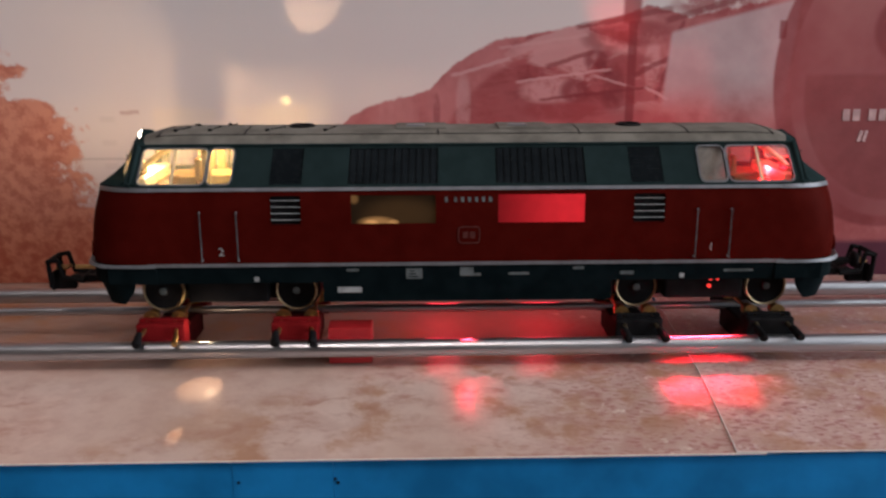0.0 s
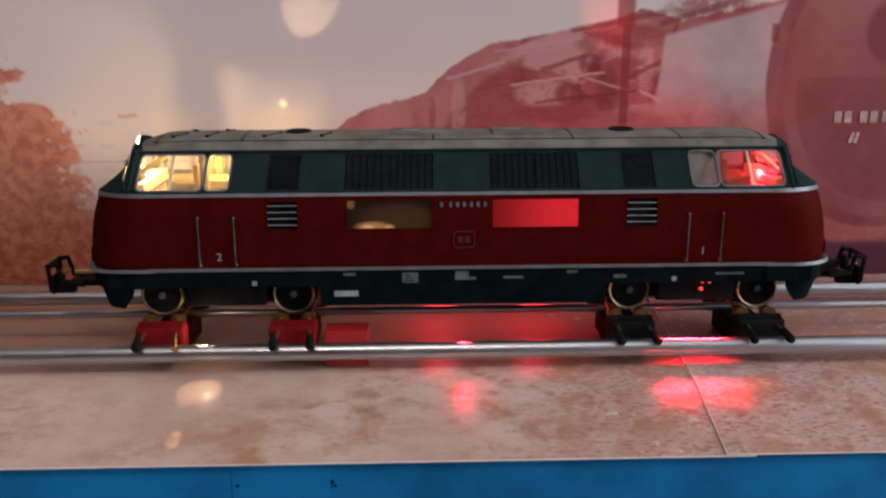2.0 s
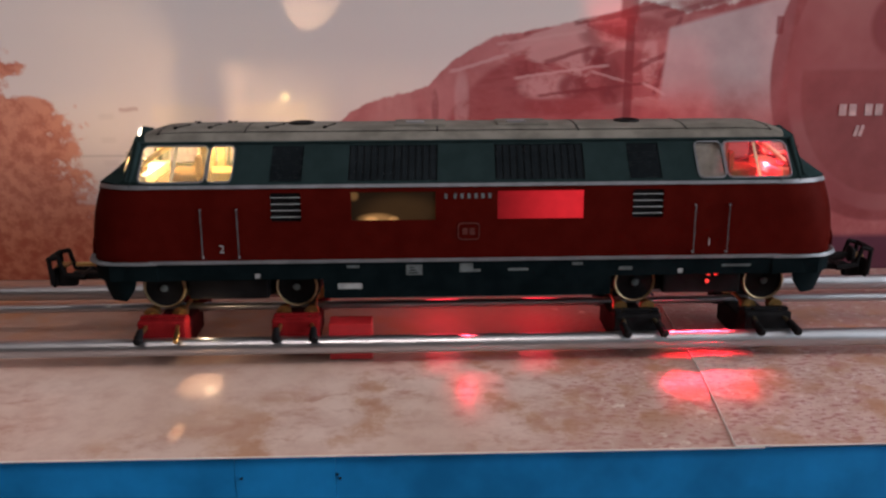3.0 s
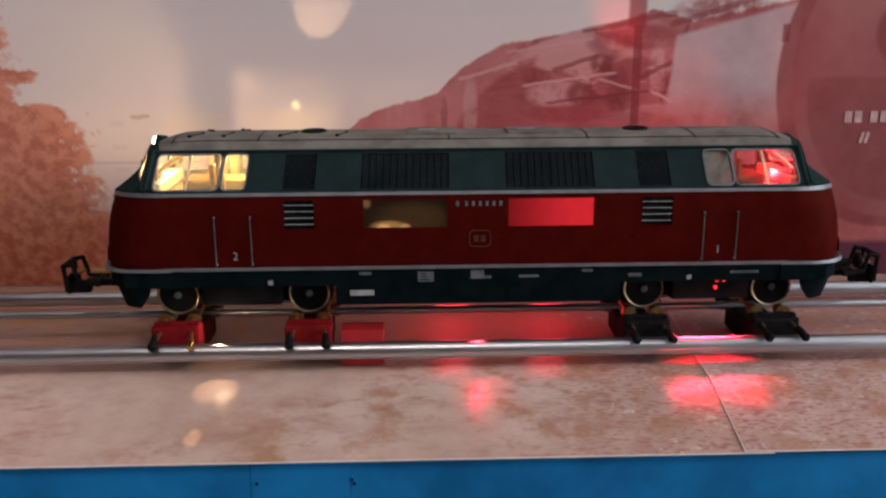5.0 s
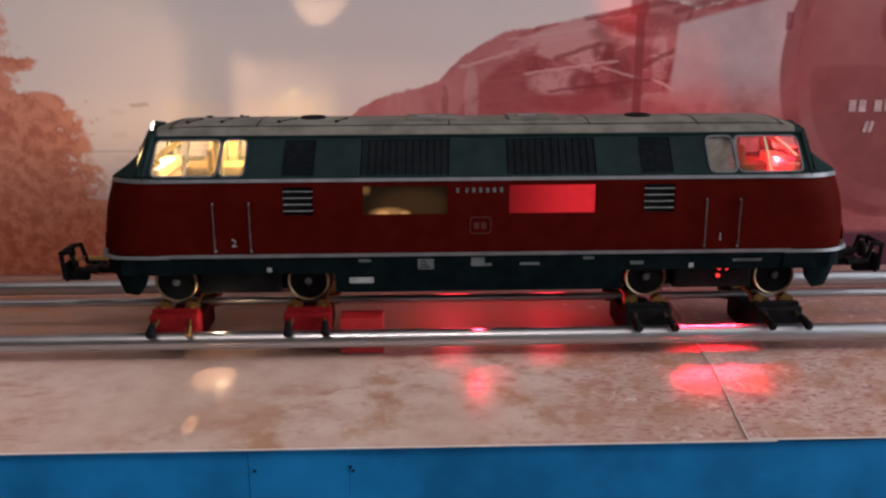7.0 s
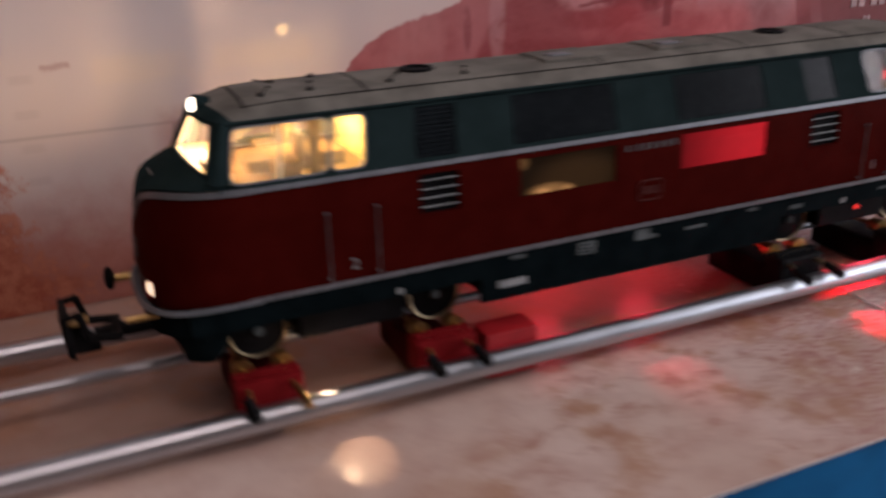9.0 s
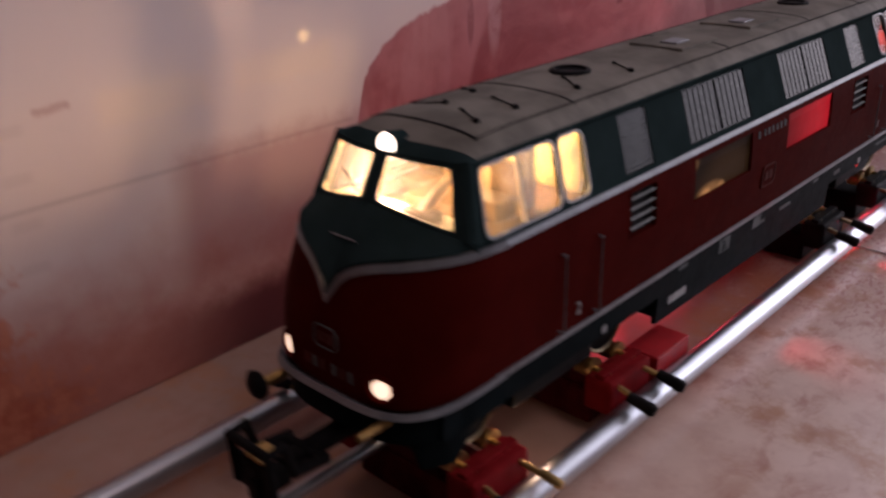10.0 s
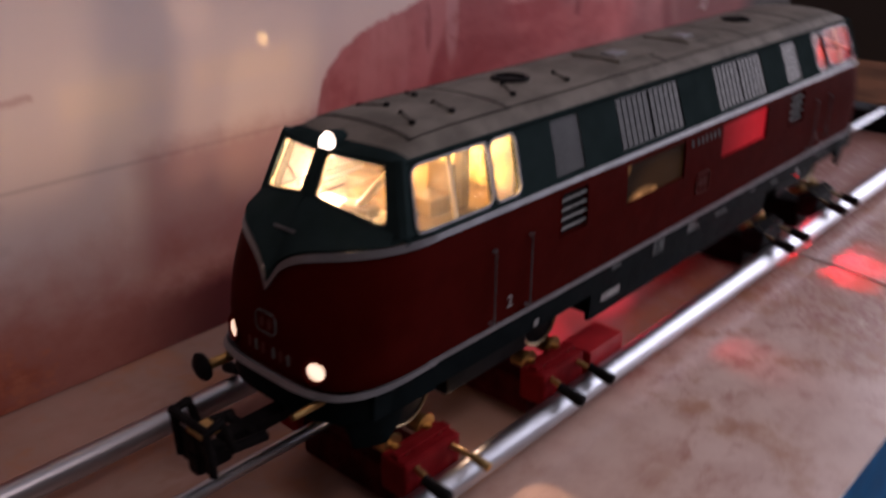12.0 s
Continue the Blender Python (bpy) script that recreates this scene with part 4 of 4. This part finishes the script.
# cab interiors
for e in ENDS:
    part("cab_floor", boxed(*sorted((e * 58, e * 90)), -15.2, 15.2, 48.2, 49.0), BROWN, loco)
    part("cab_bulkhead", boxed(*sorted((e * 58.5, e * 59.8)), -11.8, 11.8, 49.0, 60.8), CAB_TAN, loco, "yellowed cab bulkhead")
    part("cab_ceiling", boxed(*sorted((e * 59.8, e * 86.0)), -11.6, 11.6, 60.1, 60.7), CAB_TAN, loco)
    for y in (-9.6, 9.6):
        part("door_post", boxed(*sorted((e * 69.2, e * 71.4)), y - 0.8, y + 0.8, 49.0, 60.1, bevel=0.2), BROWN, loco)
    guide = rod(bmesh.new(), (e * 90.0, -5.6, 52.4), (e * 86.4, -6.6, 55.6), 0.7, seg=12)
    rod(guide, (e * 86.4, -6.6, 55.6), (e * 80.0, -7.6, 59.8), 0.7, 0.9, seg=12)
    part("light_guide", guide, CREAM, loco, "pale plastic light guide behind the windscreen", True)
    # low brown box added for the darkness in the lower cab
    part("low_dark_box", boxed(*sorted((e * 63.0, e * 82.0)), -5.0, 5.0, 49.0, 51.6, bevel=0.6), BROWN, loco, "brown box that darkens the lower cab")
    desk = part("control_desk", boxed(*sorted((e * 86.0, e * 91.0)), -12.6, 12.6, 49.0, 52.2, bevel=0.5), CREAM, loco, "cream control desk")
    part("instrument_cowl", boxed(*sorted((e * 87.8, e * 90.6)), -9, -3, 52.0, 53.6, bevel=0.4), BROWN, desk)
    for y in (-7.5, 7.5):
        seat = part("driver_seat", boxed(*sorted((e * 73.0, e * 78.0)), y - 2.6, y + 2.6, 49.0, 52.0, bevel=0.5), BROWN, loco, "brown driver's seat")
        part("seat_back", boxed(*sorted((e * 72.0, e * 73.4)), y - 2.6, y + 2.6, 51.0, 56.8, bevel=0.4), BROWN, seat)

for s in SIDES:
    part("window_blind", boxed(61.0, 70.0, *sorted((s * 11.6, s * 12.2)), 49.0, 60.4), GREY_BLIND, loco, "grey blind behind the rear cab window")

# frame, bogies and wheels
part("underframe", boxed(-100, 100, -12, 12, 22.5, 29.0), BLACK, loco, "black underframe")
part("fuel_tank", boxed(-38, 38, -15.0, 15.0, 18.4, 28.0, bevel=0.8), SKIRT_PAINT, loco, "blue black tank between the bogies")
for e in ENDS:
    bogie = part("bogie", boxed(*sorted((e * 41.5, e * 90.5)), -7.0, 7.0, 16.5, 23.0, bevel=0.8), BLACK, loco, "black bogie")
    for s in SIDES:
        bm = boxed(*sorted((e * 55.0, e * 77.0)), *sorted((s * 8.0, s * 12.6)), 17.2, 24.0, bevel=0.7)
        part("side_frame", bm, BLACK, bogie)
    for x in ((e * 47.6), (e * 84.4)):
        for s in SIDES:
            w = part("wheel", lathe(bmesh.new(), ((1.2, 0.9), (1.4, 0.5), (5.2, 0.35), (5.2, -0.6), (1.0, -0.6)), (x, s * 9.6, WHEEL_Z), (0, s, 0), 36), BLACK, loco, "black wheel with brass tyre", True)
            part("tyre", lathe(bmesh.new(), ((5.2, -0.7), (5.8, -0.7), (5.85, 0.6), (5.6, 0.75), (5.25, 0.6), (5.2, 0.3)), (x, s * 9.6, WHEEL_Z), (0, s, 0), 40, True), TYRE, w, "worn brass tyre", True)
            part("flange", lathe(bmesh.new(), ((1.0, -1.5), (6.3, -1.5), (6.4, -1.1), (5.9, -0.75), (1.0, -0.75)), (x, s * 9.6, WHEEL_Z), (0, s, 0), 40), BLACK, w, smooth=True)
            part("hub", lathe(bmesh.new(), ((0.2, 1.5), (0.9, 1.4), (1.1, 0.6), (1.1, 0.2)), (x, s * 9.6, WHEEL_Z), (0, s, 0), 16), DULL_MARK, w, smooth=True)
        part("axle", rod(bmesh.new(), (x, -9.4, WHEEL_Z), (x, 9.4, WHEEL_Z), 0.9, seg=12), STEEL, bogie, smooth=True)
    # loop coupling and buffers
    c = part("coupling", boxed(*sorted((e * 98.0, e * 113.0)), -1.6, 1.6, 20.2, 22.2, bevel=0.4), BLACK, loco, "black loop coupling")
    part("hook", boxed(*sorted((e * 112.0, e * 118.2)), -1.3, 1.3, 18.0, 21.4, bevel=0.6), BLACK, c)
    part("hook_nose", boxed(*sorted((e * 115.0, e * 117.6)), -1.0, 1.0, 21.0, 23.6, bevel=0.5), BLACK, c)
    for y in (-4.2, 4.2):
        bm = rod(bmesh.new(), (e * 108.0, y, 21.6), (e * 114.0, y, 22.4), 0.85, seg=10)
        rod(bm, (e * 113.8, y, 22.2), (e * 115.2, y, 27.6), 0.65, seg=10)
        rod(bm, (e * 115.0, y, 27.5), (e * 117.8, y, 26.9), 0.65, seg=10)
        rod(bm, (e * 117.8, y, 27.1), (e * 117.4, y, 19.4), 0.65, seg=10)
        part("loop_arm", bm, BLACK, c)
    part("loop_bar", rod(bmesh.new(), (e * 117.8, -4.6, 27.0), (e * 117.8, 4.6, 27.0), 0.7, seg=10), BLACK, c)
    part("cross_stay", rod(bmesh.new(), (e * 109.0, -4.4, 21.7), (e * 109.0, 4.4, 21.7), 0.85, seg=10), BLACK, c)
    part("loop_plate", boxed(*sorted((e * 116.6, e * 117.4)), -4.4, 4.4, 18.6, 24.0, bevel=0.4), BLACK, c)
    # brass tab added for the gleam of the headlight on the loop
    part("gleam_tab", boxed(*sorted((e * 113.6, e * 117.2)), -1.6, 2.2, 24.0, 24.6, bevel=0.15), BRASS, c, "brass tab for the headlight's gleam on the loop")
    for y in (-10.6, 10.6):
        stem = part("buffer", rod(bmesh.new(), (e * 102.0, y, 27.4), (e * (107.6 if e < 0 and y < 0 else 107.8), y, 27.4), 0.6 if e < 0 and y < 0 else 0.85, seg=16), BRASS if e < 0 else BLACK, loco, "brass buffer stem without its head" if e < 0 and y < 0 else "dark buffer with a round head", True)
        if not (e < 0 and y < 0):
            part("buffer_head", lathe(bmesh.new(), ((0.8, -1.0), (2.2, -0.4), (2.4, 0.2), (1.8, 0.8), (0.6, 1.1)), (e * 108.4, y, 27.6), (e, 0, 0), 24), BLACK, stem, "round black buffer head", True)

for x, y, z in ((67.6, -11.5, 23.0), (69.8, -11.0, 22.8), (67.4, -11.5, 20.8)):
    part("indicator_led", lathe(bmesh.new(), ((0.55, -0.6), (0.55, 0.1), (0.35, 0.45), (0.1, 0.55)), (x, y - 1.4, z), (0, -1, 0), 12), LAMP_RED, loco, "tiny glowing red diode", True)

# lettering and plates of the near and far sides
for s in SIDES:
    face, skirt_y = side_red(s), 16.4
    turn = Matrix.Rotation(radians(90), 4, "X") if s < 0 else Matrix.Rotation(radians(180), 4, "Z") @ Matrix.Rotation(radians(90), 4, "X")
    for x, z, text in ((-66.2, 32.7, "2"), (65.7, 33.1, "1")):
        place_text("cab_number", text, 0.0031, Matrix.Translation((x * MM, s * (width(z) + 0.08) * MM, z * MM)) @ turn, GREY_MARK, loco, "small pale cab number")
    for k in range(7):
        x = -6.0 + k * 1.85 + (0.6 if k else 0)
        a, b = flip((x - 0.38, x + 0.38), s)
        part("number_bar", filled(bmesh.new(), face, a, b, 46.1, 47.4, 0.12, 0.2, 1, 1), DULL_MARK, loco)
    a, b = flip((-2.8, 3.0), s)
    crest = part("crest_plate", filled(bmesh.new(), face, a, b, 34.8, 39.4, 0.15, 0.3, 1, 1), RED_PAINT, loco, "faded relief plate on the side")
    part("crest_rim", loop_frame(bmesh.new(), face, a + 0.2, b - 0.2, 35.0, 39.2, 0.9, 0.9, (0.25, 0.25), 0.3), FADED_MARK, crest)
    for k in (0, 1):
        part("crest_bar", filled(bmesh.new(), face, a + 1.2 + 1.9 * k, a + 2.6 + 1.9 * k, 36.2, 38.0, 0.25, 0.2, 1, 1), FADED_MARK, crest)
    low = lambda u, v, s=s: (-s * u, s * (16.4 - 0.05 * (28.6 - v)), v)  # noqa: E731
    for x0, x1, z0, z1, m in ((-35.6, -29.0, 20.9, 22.5, GREY_MARK), (-16.9, -12.5, 24.7, 27.6, DULL_MARK), (-2.3, 1.4, 25.4, 27.9, DULL_MARK), (1.4, 3.4, 25.4, 26.2, DULL_MARK), (-33, -29.6, 26.9, 27.7, DULL_MARK),
                              (11, 16.5, 25.6, 26.3, DULL_MARK), (28.5, 31.5, 27.0, 27.8, DULL_MARK), (41.5, 45.2, 25.4, 26.4, DULL_MARK), (-57.9, -56.6, 24.3, 25.6, GREY_MARK), (57.9, 59.2, 24.3, 25.6, GREY_MARK), (70, 78, 26.0, 26.7, DULL_MARK)):
        a, b = flip((x0, x1), s)
        part("stencil_plate", filled(bmesh.new(), low, a, b, z0, z1, 0.1, 0.2, 1, 1), m, loco)
    for k in range(3):
        a, b = flip((-16.2 + 0.1 * k, -13.6 - 0.5 * k), s)
        part("stencil_bar", filled(bmesh.new(), low, a, b, 25.2 + k * 0.8, 25.5 + k * 0.8, 0.2, 0.15, 1, 1), SKIRT_PAINT, loco)
